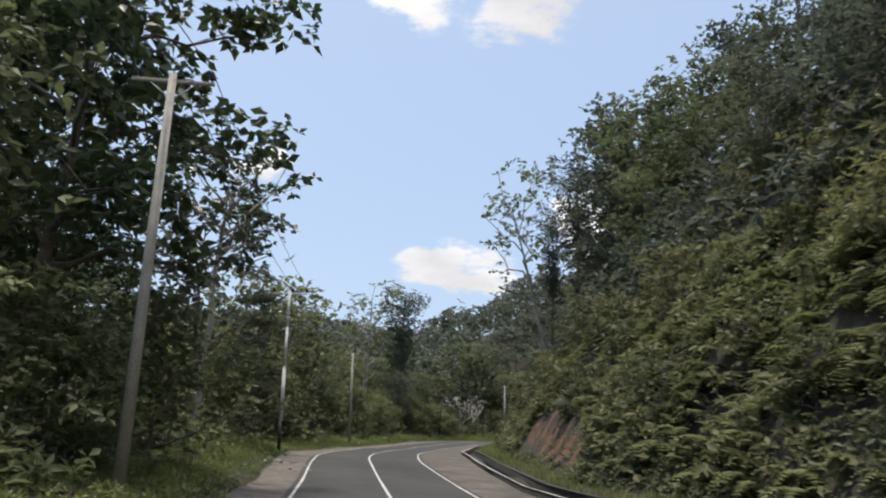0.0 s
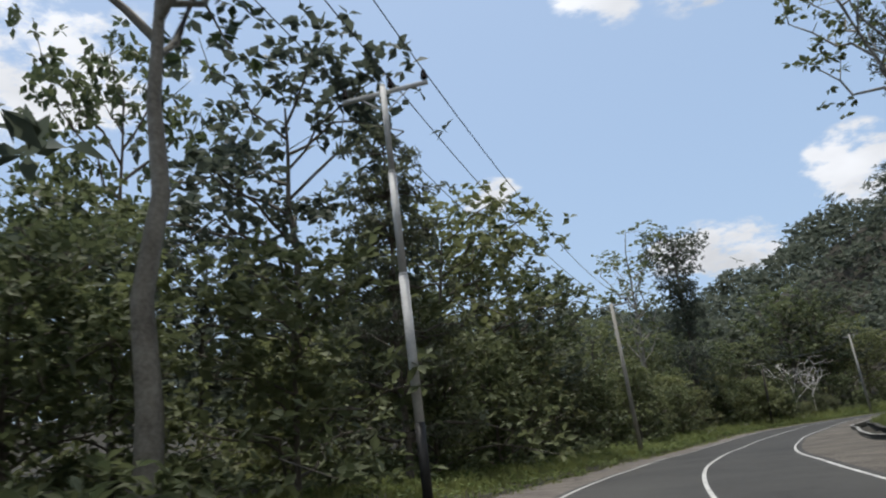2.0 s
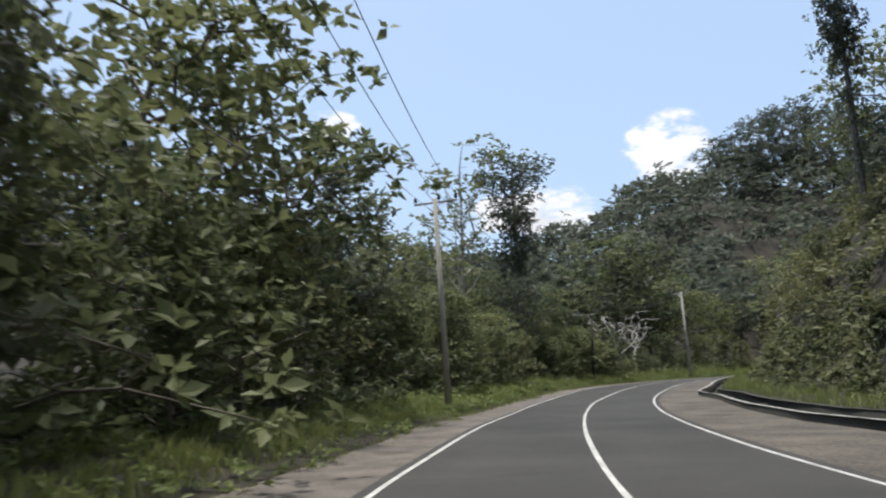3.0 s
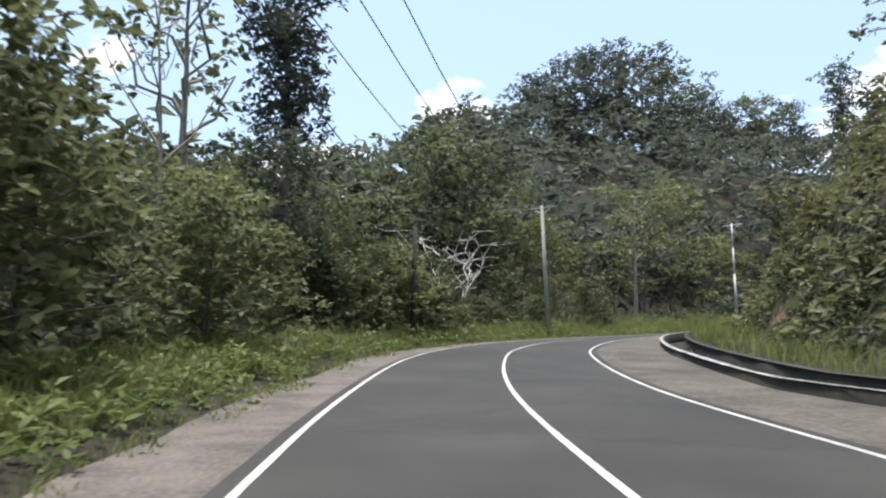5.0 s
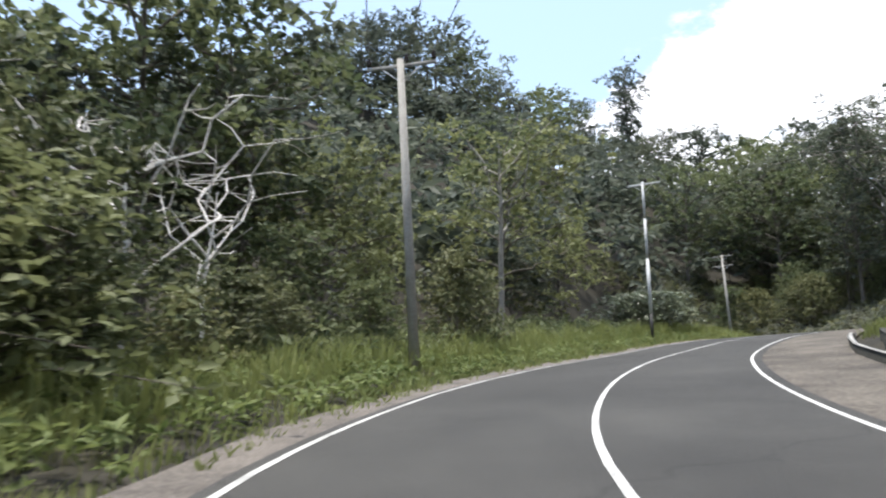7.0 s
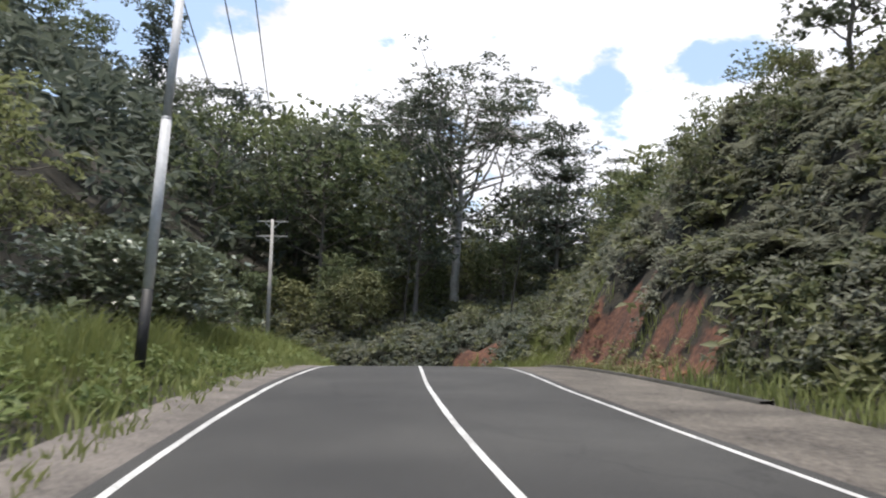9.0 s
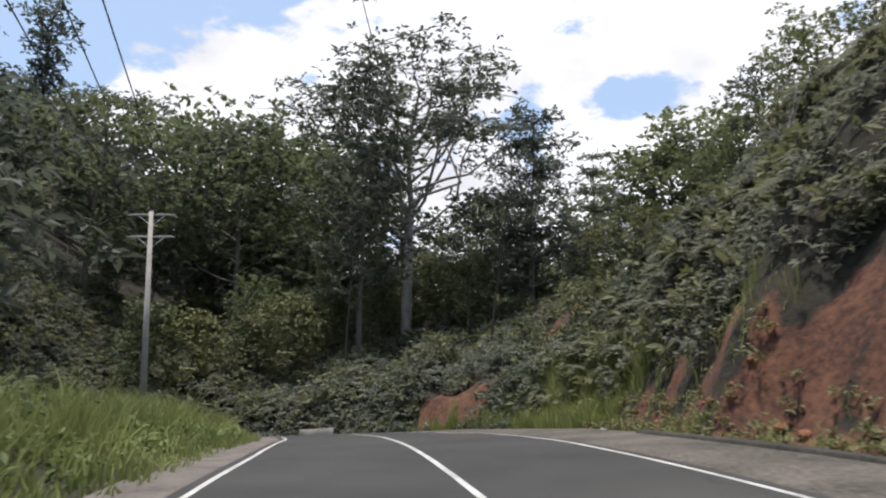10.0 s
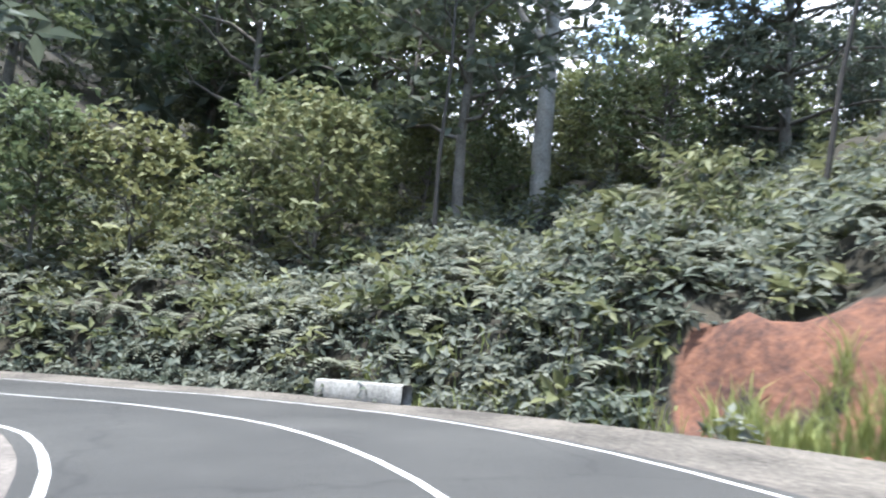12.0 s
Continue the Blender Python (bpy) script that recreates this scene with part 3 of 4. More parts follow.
def bend(p, q, r, n=5, sag=0.0, wob=0.06):
    """A crooked line from p to q."""
    p, q = np.asarray(p, float), np.asarray(q, float)
    u = np.linspace(0, 1, n)[:, None]
    l = np.linalg.norm(q - p)
    line = p + (q - p) * u + r.normal(0, wob * l, (n, 3)) * np.sin(u * np.pi)
    line[:, 2] += sag * l * np.sin(u[:, 0] * np.pi)
    return line


def tree(name, seed, h, r0, base, spread, limbs, clump, count, leaf, mat, bark=BARK, shape="round", lean=0.03, up=0.5, droop=0.25, width=0.42, rise=0.5,
         label="", category="tree", subs=3):
    """A tapered trunk with limbs and a crown of many leaves."""
    r = np.random.default_rng(seed)
    root = new(name)
    tagged(root, label, category)
    lx, ly = r.normal(0, lean * h, 2)
    top = h * (0.93 if shape in ("round", "tier", "vine", "thicket") else 0.85)
    u = np.linspace(0, 1, 8)
    trunk = np.stack([lx * u ** 1.5 + r.normal(0, 0.006 * h, 8) * np.sin(u * 3), ly * u ** 1.5 + r.normal(0, 0.006 * h, 8) * np.sin(u * 3), top * u], 1)
    trunk[0, 2] = -0.4
    lines = [(trunk, r0 * (1.12 - 0.92 * u))]
    spots, weight = [], []
    at = lambda f: np.array([np.interp(f * top, trunk[:, 2], trunk[:, k]) for k in range(2)] + [f * top])
    for i in range(limbs):
        f = base + (0.97 - base) * ((i + 0.5) / limbs) ** (1.0 if shape != "flat" else 0.7)
        if shape == "tier":
            f = base + (0.95 - base) * round((i / limbs) * 6) / 6 + r.normal(0, 0.008)
        az = i * 2.4 + r.normal(0, 0.4)
        g = (f - base) / (1 - base)
        if shape == "round":
            reach, lift = spread * (0.45 + 0.75 * np.sin(np.pi * min(1, 0.18 + 0.8 * g))) * r.uniform(0.75, 1.15), rise * (0.4 + g)
        elif shape == "thicket":
            reach, lift = spread * (1.05 - 0.6 * g) * r.uniform(0.6, 1.15), 0.35 + 0.4 * g
        elif shape == "flat":
            reach, lift = spread * (1.0 - 0.25 * g) * r.uniform(0.55, 1.1), 1.2 - 0.5 * g
        elif shape == "tier":
            reach, lift = spread * (1.1 - 0.75 * g) * r.uniform(0.8, 1.1), 0.1
        elif shape == "vee":
            reach, lift = spread * r.uniform(0.6, 1.0), 1.6
        else:
            reach, lift = spread * (0.35 + 0.65 * g) * r.uniform(0.5, 1.15), 0.25
        p = at(f)
        q = p + np.array([np.cos(az) * reach, np.sin(az) * reach, reach * lift])
        if shape == "flat":
            q[2] = h * r.uniform(0.78, 0.97) - 0.012 * reach ** 2
        q[2] = min(q[2], h)
        limb = bend(p, q, r, 5, -0.08 if lift > 0.8 else 0.05)
        rr = r0 * (0.42 - 0.2 * g) * (1.05 - 0.8 * np.linspace(0, 1, 5)) + 0.012
        lines.append((limb, rr))
        for k in range(subs):
            c = limb[(3 if shape == "flat" else 2) + k % (2 if shape == "flat" else 3)]
            e = c + r.normal(0, 1, 3) * np.array([0.4, 0.4, 0.2 if shape in ("tier", "flat") else 0.32]) * max(1.0, reach * 0.75) + (0, 0, 0.25 * (shape != "tier"))
            e[2] = min(e[2], q[2] + 0.7) if shape == "flat" else min(e[2], h)
            lines.append((bend(c, e, r, 2 if count else 3), (rr[2] * 0.5 * np.linspace(1, 0.3, 3) + 0.006)[::2 if count else 1]))
            spots += [e, (c + e) / 2]
            weight += [1.0, 0.5]
        spots += [limb[4], limb[3]]
        weight += [1.2, 0.15 if shape == "flat" else 0.7]
    if shape == "vine":
        for f in np.linspace(0.12, 0.98, 22):
            spots.append(at(f))
            weight.append(1.6)
    part("trunk", tubes("trunk", lines if count else lines[:1], bark, 7), root)
    for i in range(limbs if not count else 0):
        part("branch", tubes("branch", lines[1 + i * (1 + subs):1 + (i + 1) * (1 + subs)], bark, 6), root)
    if count:
        spots, weight = np.array(spots), np.array(weight)
        pick = np.repeat(r.choice(len(spots), count // 5 + 1, p=weight / weight.sum()), 5)[:count]
        flatten = {"flat": 0.25, "tier": 0.22}.get(shape, 0.7)
        size = clump * r.uniform(0.6, 1.35, len(spots))
        off = r.normal(0, 1, (count, 3))
        off /= np.maximum(np.linalg.norm(off, axis=1)[:, None], 0.01)
        off[:, 2] = np.where(off[:, 2] < -0.4, -off[:, 2], off[:, 2])
        inner = r.uniform(0, 1, count) < (0.1 if (leaf < 0.43 or leaf > 0.7) and up < 1 else 0.0)
        far = np.where(inner, 0.35, 1.0) * r.uniform(0.3, 1, count) ** 0.4
        c = spots[pick] + off * (far * size[pick])[:, None] * [1, 1, flatten]
        c[:, 2] = np.maximum(c[:, 2], 0.15)
        part("crown", leaves("crown", c, np.where(inner, 1.15, 1.0) * leaf, mat, r, up=up, droop=droop, width=width, out=off), root)
    return root


PLACED = []


def put(proto, x, y, h, h0, turn=None, tilt=(0, 0), sink=0.15, label="", group="", wide=1.0):
    """A copy of a plant, standing on the ground, scaled to the height h."""
    k = h / h0
    z = float(ground(x, y)[0]) - sink
    m = Matrix.Translation((x, y, z)) @ Euler((radians(tilt[0]), radians(tilt[1]), rng.uniform(0, 6.28) if turn is None else turn)).to_matrix().to_4x4() @ Matrix.Diagonal((k * wide, k * wide, k, 1))
    ob = copy_thing(proto, m)
    PLACED.append((x, y))
    return tagged(ob, label, group=group)


def put_top(proto, x, y, top, h0, turn=None, **kw):
    """The same, scaled so that the plant's top reaches the height top."""
    return put(proto, x, y, top - float(ground(x, y)[0]) + 0.15, h0, turn, **kw)


def by_road(n, s0, s1, near, far, seed):
    """Random places between two distances to the right of the road's centre line (functions of the way along it)."""
    r = np.random.default_rng(seed)
    s = r.uniform(s0, s1, n)
    d = near(s) + (far(s) - near(s)) * r.uniform(0, 1, n)
    at = lambda c: np.interp(s, ARC, c)
    return np.stack([at(ROAD[:, 0]) + at(NOR[:, 0]) * d, at(ROAD[:, 1]) + at(NOR[:, 1]) * d], 1), s, d


ROUND = [tree("tree", 11, 12, 0.19, 0.22, 3.6, 16, 1.45, 2700, 0.43, LEAF, width=0.6, label="dense rounded green forest tree beside the road"),
         tree("tree", 12, 13, 0.18, 0.26, 3.3, 16, 1.35, 2700, 0.41, DARKLEAF, width=0.6, label="dark green leafy forest tree with gaps in its crown"),
         tree("tree", 13, 11, 0.16, 0.2, 3.5, 16, 1.45, 2700, 0.40, LIGHTLEAF, width=0.6, label="light green leafy tree at the forest edge")]
ROUND_H = [12, 13, 11]
THICK = [tree("bush_tree", 21, 6, 0.09, 0.05, 2.5, 18, 1.0, 2300, 0.31, SHRUB, shape="thicket", width=0.55, label="bushy small tree leafy down to the ground"),
         tree("bush_tree", 22, 6, 0.08, 0.04, 2.4, 17, 0.95, 2500, 0.31, LEAF, shape="thicket", droop=0.5, width=0.5, label="thick green roadside bush with drooping leaves"),
         tree("bush_tree", 23, 5, 0.07, 0.04, 2.5, 16, 0.95, 2200, 0.28, LIGHTLEAF, shape="thicket", width=0.55, label="spreading light green shrub at the verge")]
THICK_H = [6, 6, 5]
BIG = tree("tree", 31, 17, 0.24, 0.33, 3.9, 20, 1.35, 5600, 0.46, BIGLEAF, lean=0.05, up=0.2, droop=0.45, width=0.55, label="tall tree with large dark glossy leaves against the sky")
SLIM = tree("tree", 33, 18, 0.24, 0.62, 3.6, 11, 0.9, 1000, 0.5, BIGLEAF, PALEBARK, "vee", lean=0.015, up=0.2, droop=0.4, width=0.55,
            label="slender pale-trunked tree with steep branches and few big leaves")
FORKED = tree("tree", 34, 16, 0.17, 0.5, 2.8, 9, 0.9, 800, 0.36, LEAF, PALEBARK, "vee", lean=0.015, droop=0.35, width=0.6, label="slender pale tree forking into upright branches")
SPARSE = tree("tree", 36, 17, 0.13, 0.45, 2.6, 9, 0.6, 130, 0.3, LEAF, PALEBARK, "vee", lean=0.02, droop=0.35, label="slender pale tree with thin and nearly leafless branches")
UMBRELLA = tree("tree", 41, 26, 0.42, 0.36, 9.6, 34, 1.7, 10500, 0.46, DARKLEAF, PALEBARK, "flat", lean=0.01, subs=6, width=0.45, label="tall umbrella-crowned tree with feathery layered foliage")
TIERED = tree("tree", 42, 20, 0.26, 0.12, 5.0, 44, 1.5, 8000, 0.42, DARKLEAF, BARK, "tier", lean=0.01, label="dark tiered tree with flat layered branches")
VINE = tree("tree", 43, 21, 0.32, 0.45, 3.6, 18, 1.45, 8000, 0.36, DARKLEAF, BARK, "vine", lean=0.01, label="tall trunk wrapped in dark climbing vines")
SPIRE = tree("tree", 44, 26, 0.3, 0.3, 3.8, 22, 1.9, 2600, 0.8, DARKLEAF, BARK, "vine", lean=0.01, label="tall narrow tree standing above the hill forest")
FARTREE = [tree("tree", 51, 20, 0.35, 0.15, 6.2, 18, 2.5, 2800, 0.95, DARKLEAF, label="large dark forest tree on the far hillside"),
           tree("tree", 52, 20, 0.33, 0.2, 5.6, 16, 2.3, 2400, 0.95, LEAF, label="large green forest tree on the far hillside")]
DARKSTEM = tree("tree", 37, 17, 0.1, 0.62, 2.2, 8, 0.8, 420, 0.34, DARKLEAF, DARKWOOD, "vee", lean=0.012, width=0.55, label="slender dark-stemmed tree with a small thin crown")
DEAD = tree("dead_tree", 61, 5.5, 0.062, 0.3, 2.1, 7, 1, 0, 1, LEAF, DEADWOOD, "vee", subs=6, lean=0.05, label="bleached dead tree with bare white branches", category="dead tree")
SHRUBBY = [tree("shrub", 71, 2.6, 0.035, 0.03, 1.3, 12, 0.55, 500, 0.27, SHRUB, shape="thicket", label="leafy green shrub on the slope", category="shrub"),
           tree("shrub", 72, 2.6, 0.03, 0.03, 1.35, 11, 0.55, 460, 0.36, SHRUB, shape="thicket", droop=0.7, width=0.3, label="shrub with long drooping leaves on the bank", category="shrub")]
GLOSSY = tree("shrub", 73, 3.6, 0.05, 0.04, 2.6, 16, 0.75, 2600, 0.27, PALELEAF, shape="thicket", up=1.6, droop=0.1, width=0.68, label="broad shrub with large shiny leaves above the grass", category="shrub")
PROTOS = [*ROUND, *THICK, BIG, SLIM, FORKED, SPARSE, UMBRELLA, TIERED, VINE, SPIRE, *FARTREE, DARKSTEM, DEAD, *SHRUBBY, GLOSSY]

# single trees that stand out
put(BIG, -12.3, 21.2, 18, 17, 0.4, (0, 4))
put(BIG, -16.0, 26.5, 16.5, 17, 2.6)
put(BIG, -15.5, 30.5, 9, 17, 4.0)
put(SLIM, -12.6, 39.4, 16.3, 18, 1.0, wide=1.15)
put_top(ROUND[0], -35, 62, 28.5, 12, 0.3, wide=0.6)
put(ROUND[1], -17.4, 53, 16, 13, 1.3)
put_top(TIERED, -12.6, 50.5, 14.2, 20, 0.7, wide=0.72)
put_top(ROUND[2], -15.8, 61.5, 14.6, 11, 2.0)
put_top(ROUND[0], -15.2, 68.0, 14.2, 12, 4.1)
put_top(ROUND[1], -14.7, 73.5, 13.2, 13, 1.7)
put_top(ROUND[1], -14.8, 81.5, 13.0, 13, 0.7)
put_top(FORKED, -11.4, 113.5, 25.2, 16, 0.5, wide=1.25)
put(ROUND[1], -6.4, 107.3, 8.4, 13, 0.7, wide=0.9)
put_top(FORKED, 10.2, 70.8, 28.6, 16, 0.0, wide=1.05, tilt=(0, -14), label="slender tree leaning out from the wooded hill")
put(VINE, -6.2, 112.0, 22.5, 21, 0.4, wide=0.85)
put(SPARSE, -10.8, 106.2, 16.5, 17, 0.2)
put(DEAD, 3.2, 123.0, 6.6, 5.5, 0.4, wide=1.15)
put(DEAD, 5.2, 124.8, 5.8, 5.5, 2.1, wide=1.2)
put(ROUND[0], 4.6, 133.3, 15.0, 12, 0.2, wide=0.95)
put(ROUND[1], 8.8, 136.5, 14.5, 13, 1.2)
put(ROUND[1], 1.2, 135.5, 11.5, 13, 3.3)
put(ROUND[0], 7.0, 134.6, 12.5, 12, 5.0)
for x, y, h in ((2.4, 119.6, 2.4), (5.2, 121.0, 2.3), (3.9, 119.0, 1.7), (6.6, 122.4, 2.0)):
    put(THICK[0], x, y, h, 6, wide=1.25, group="roadside bushes")
for x, y, h, w in ((-0.9, 113.4, 3.4, 1.3), (0.9, 115.6, 3.3, 1.3), (-2.9, 109.6, 3.2, 1.2), (-4.2, 107.4, 3.6, 1.2), (1.9, 117.2, 2.6, 1.25)):
    put(THICK[2], x, y, h, 5, wide=w, group="roadside bushes")
put(FORKED, 24.8, 141.5, 13.5, 16, 0.3, wide=1.4)
put(ROUND[2], 28.3, 147.5, 13, 11, 0.6)
put_top(SPIRE, 141.6, 259.7, 84, 26, 0.5)
for x, y, top, k in ((49, 247, 69, 0), (57, 244, 73, 0), (66, 248, 77, 0), (75, 246, 75, 0), (83, 246, 71, 1), (95, 252, 69, 0), (108, 250, 67, 1), (122, 258, 68, 0), (136, 228, 53, 0), (146, 221, 50.5, 1), (153, 215, 51, 0), (127, 234, 54, 0), (161, 209, 49, 1)):
    put_top(FARTREE[k], x, y, top, 20)
put_top(UMBRELLA, 94.3, 160.3, 34.0, 26, 0.8, wide=1.22)
put_top(TIERED, 96.6, 150.2, 31.0, 20, 0.2)
put_top(TIERED, 104.3, 146.2, 29.3, 20, 1.9, wide=0.72)
# the wooded shoulder of the near hill
for x, y, top, k in ((17.5, 70, 36, 1), (19, 63, 34.5, 0), (20, 55.5, 32.5, 0), (21, 47, 31.5, 1), (21.5, 39, 28.5, 1), (24, 60, 38.5, 1), (26, 52, 39, 0), (15.2, 66, 30, 1), (15.8, 58, 28, 0)):
    put_top(ROUND[k], x, y, top, ROUND_H[k])
put_top(VINE, 14.2, 80.0, 35.5, 21, 0.4, wide=0.85)
put_top(VINE, 17.0, 75.5, 37.5, 21, 2.4, wide=0.85)
put_top(VINE, 12.0, 83.5, 30.5, 21, 1.0, wide=0.62)
for x, y, top, k in ((88.3, 161.6, 24.8, 1), (94, 177, 28.5, 0), (97, 183, 31, 1), (87, 188, 31, 0), (97, 169, 25, 2), (98.5, 151.5, 20, 1), (101, 147.5, 20.5, 1), (94, 154.8, 17, 0)):
    put_top(ROUND[k], x, y, top, ROUND_H[k])
for i, (x, y) in enumerate(((84, 168), (86, 165.5), (81, 171), (89, 171), (92, 167.5), (95, 163), (97, 157.5), (79, 173.5), (90, 164), (86.5, 170), (83, 164.5))):
    put(THICK[i % 2], x, y, 5.2 + 0.4 * (i % 4), 6, group="slope bushes")
put(ROUND[1], 99, 155.5, 11, 13, 2.4)
# the wood behind the umbrella tree
for i, (x, y, top) in enumerate([(103.2, 186.9, 35.4), (104.2, 182.1, 33.5), (105.1, 177.0, 31.9), (105.0, 173.1, 30.2), (105.1, 168.6, 26.6), (112.6, 161.0, 25.9), (121.3, 160.2, 28.5), (124.8, 155.1, 29.0), (119.8, 149.7, 27.2), (118.5, 146.0, 26.4), (104.0, 161.1, 22.1)]):
    put_top(ROUND[(0, 1, 2)[i % 3]], x, y, top, ROUND_H[i % 3], wide=1.15 if i % 3 else 0.95)
# trees along the crest of the bank
for i, (x, y, top) in enumerate([(84.6, 140.6, 18.9), (82.7, 139.2, 19.9), (80.6, 137.9, 20.3), (79.6, 136.7, 20.4), (78.5, 135.3, 21.5), (75.4, 134.6, 19.8)]):
    put_top(ROUND[(1, 2, 0)[i % 3]], x, y, top, ROUND_H[(1, 2, 0)[i % 3]], wide=1.1)
put(ROUND[0], 64.3, 128.6, 5.0, 12, 0.9)
for x, y, h, k in ((70.5, 133.6, 4.9, 1), (67, 131.5, 5.0, 0), (73, 135.8, 4.4, 0), (68, 128, 5.5, 1), (75.5, 138, 4.2, 1)):
    put(ROUND[k], x, y, h, ROUND_H[k])
put(SPARSE, 59.8, 133.9, 5.6, 17, 0.9, tilt=(15, 0), wide=1.1)
put(DARKSTEM, 83.6, 160.2, 14, 17, 0.3)
put(DARKSTEM, 80.5, 148.9, 13, 17, 0.0, tilt=(6, 0))
put(THICK[2], -1.8, 112.6, 4.3, 5, 0.7, wide=1.35)
put(GLOSSY, 38.6, 144.0, 2.7, 3.6, 0.4, wide=1.3)
put(GLOSSY, 35.8, 143.2, 2.5, 3.6, 2.4, wide=1.2)
put(GLOSSY, 41.3, 145.9, 2.8, 3.6, 4.0, wide=1.15)
put(THICK[1], -9.5, 17.0, 4.5, 6)


def scatter(n, box, test, gap, seed):
    """Random places in a box that pass the test, no two nearer than gap."""
    r = np.random.default_rng(seed)
    q = np.stack([r.uniform(box[0], box[1], n), r.uniform(box[2], box[3], n)], 1)
    s, d, _ = along(q[:, 0], q[:, 1])
    q = q[test(q[:, 0], q[:, 1], s, d)]
    kept = []
    for p in q:
        if all((p[0] - a) ** 2 + (p[1] - b) ** 2 > gap * gap for a, b in kept):
            kept.append(p)
    return np.array(kept)


# forest edge and forest on the low side
for i, (x, y) in enumerate(scatter(6000, (-30, 62, 2, 175), lambda x, y, s, d: (d < -7.4) & (d > -12.5) & (s < 168) & (s > 32) & (np.hypot(x - 4.4, y - 120.8) > 4.0) & (np.hypot(x + 10.6, y - 35.2) > 3.4) & (np.hypot(x + 12.5, y - 39.4) > 2.2), 3.2, 101)):
    k = i % 3
    s_ = float(along([x], [y])[0][0])
    put(THICK[k], x, y, rng.uniform(0.62, 1.15) * np.interp(s_, [30, 75, 90, 138, 146, 158, 168], [4.6, 4.6, 5.5, 5.5, 3.7, 3.5, 3.2]), THICK_H[k], group="roadside bushes")
for i, (x, y) in enumerate(scatter(1800, (-50, 60, 10, 190), lambda x, y, s, d: (d < -12.5) & (d > -25) & ((s < 166) | (d < -20)) & (s < 205) & (s > 40) & (np.hypot(x - 3.2, y - 122) > 5), 4.7, 102)):
    k = i % 3
    near = min(np.hypot(x - a, y - b) for a, b in PLACED[:40])
    if near > 2.5:
        put(ROUND[k], x, y, rng.uniform(7.5, 11), ROUND_H[k], group="forest trees")
# trees and shrubs on the steep bank
for i, (x, y) in enumerate(scatter(1500, (2, 80, 5, 150), lambda x, y, s, d: (d - apron(s) > 11) & (d < 26) & (s < 200), 5.6, 103)):
    k = i % 3
    put(ROUND[(0, 1, 1)[k]], x, y, rng.uniform(6.5, 10), (12, 13, 13)[k], group="hillside trees")
for i, (x, y) in enumerate(scatter(3000, (2, 80, 5, 165), lambda x, y, s, d: (d - apron(s) > 4.2) & (d < 18) & (bareness(x, y) < 0.05), 2.4, 104)):
    put(SHRUBBY[i % 2], x, y, rng.uniform(1.3, 2.6) if 175 < float(along([x], [y])[0][0]) < 210 else rng.uniform(1.6, 3.4), 2.6, group="bank shrubs")
for i, (x, y) in enumerate(scatter(900, (60, 125, 128, 200), lambda x, y, s, d: (d > 27) & (d < 54) & (s > 200) & (np.hypot(x - 91, y - 159) > 3), 6.0, 105)):
    k = i % 3
    if i % 5:
        put(THICK[k], x, y, rng.uniform(3.6, 6.6), THICK_H[k], group="slope bushes")
    else:
        put(ROUND[1], x, y, rng.uniform(5.5, 8.5), 13, group="slope trees")
for p in PROTOS:
    for o in (*p.children_recursive, p):
        bpy.data.objects.remove(o)


# undergrowth and far woods: rounded masses of leaves all over the ground
def mounds(name, n, box, test, size, per, leaf, mat, seed, label, tall=1.0, lift=0.0, category="undergrowth"):
    r = np.random.default_rng(seed)
    if box is None:
        q = test[0]
        q = q if name == "cut_weeds" else q[clear_of_bare(q, 0.45)]
    else:
        q = np.stack([r.uniform(box[0], box[1], n), r.uniform(box[2], box[3], n)], 1)
        s, d, _ = along(q[:, 0], q[:, 1])
        q = q[test(q[:, 0], q[:, 1], s, d)]
        q = q[clear_of_bare(q, 0.5)]
    big = r.uniform(size[0], size[1], len(q))
    off = r.normal(0, 0.75, (len(q), per, 3))
    z = ground(q[:, 0], q[:, 1])
    nx, ny = z - ground(q[:, 0] + 0.6, q[:, 1]), z - ground(q[:, 0], q[:, 1] + 0.6)
    nor = np.stack([nx / 0.6, ny / 0.6, np.ones(len(q))], 1)
    nor /= np.linalg.norm(nor, axis=1)[:, None]
    off += nor[:, None]
    off /= np.linalg.norm(off, axis=2)[..., None]
    c = np.concatenate([q, z[:, None] + lift * big[:, None]], 1)[:, None] + off * (big[:, None] * r.uniform(0.5, 1.05, (len(q), per)))[..., None] * [1, 1, tall]
    return tagged(new(name, leaves(name, c.reshape(-1, 3), leaf, mat, r, up=0.5, droop=0.3, out=off.reshape(-1, 3))), label, category, kind="stuff")


mounds("bank_undergrowth", 33000, (2, 110, 0, 190), lambda x, y, s, d: (d - apron(s) > toe_of(s) + 0.1) & (d < np.where(s > 205, 42, np.where(s < 110, 27, 17.5))) & (bareness(x, y) < 0.2), (0.35, 1.0), 16, 0.43, SHRUB, 201,
       "tangled green shrubs and ferns covering the bank")
mounds("hill_woods", 900, (8, 44, 15, 105), lambda x, y, s, d: (d > 15) & (d < 36), (1.2, 2.4), 40, 0.6, DARKLEAF, 210, "dense green canopy on the steep near hill", 1.1, 0.6, "forest")
mounds("forest_undergrowth", 16000, (-34, 66, 0, 185), lambda x, y, s, d: (d < -7.0) & (d > -20), (0.4, 1.2), 20, 0.35, LEAF, 202, "low leafy plants along the forest edge")
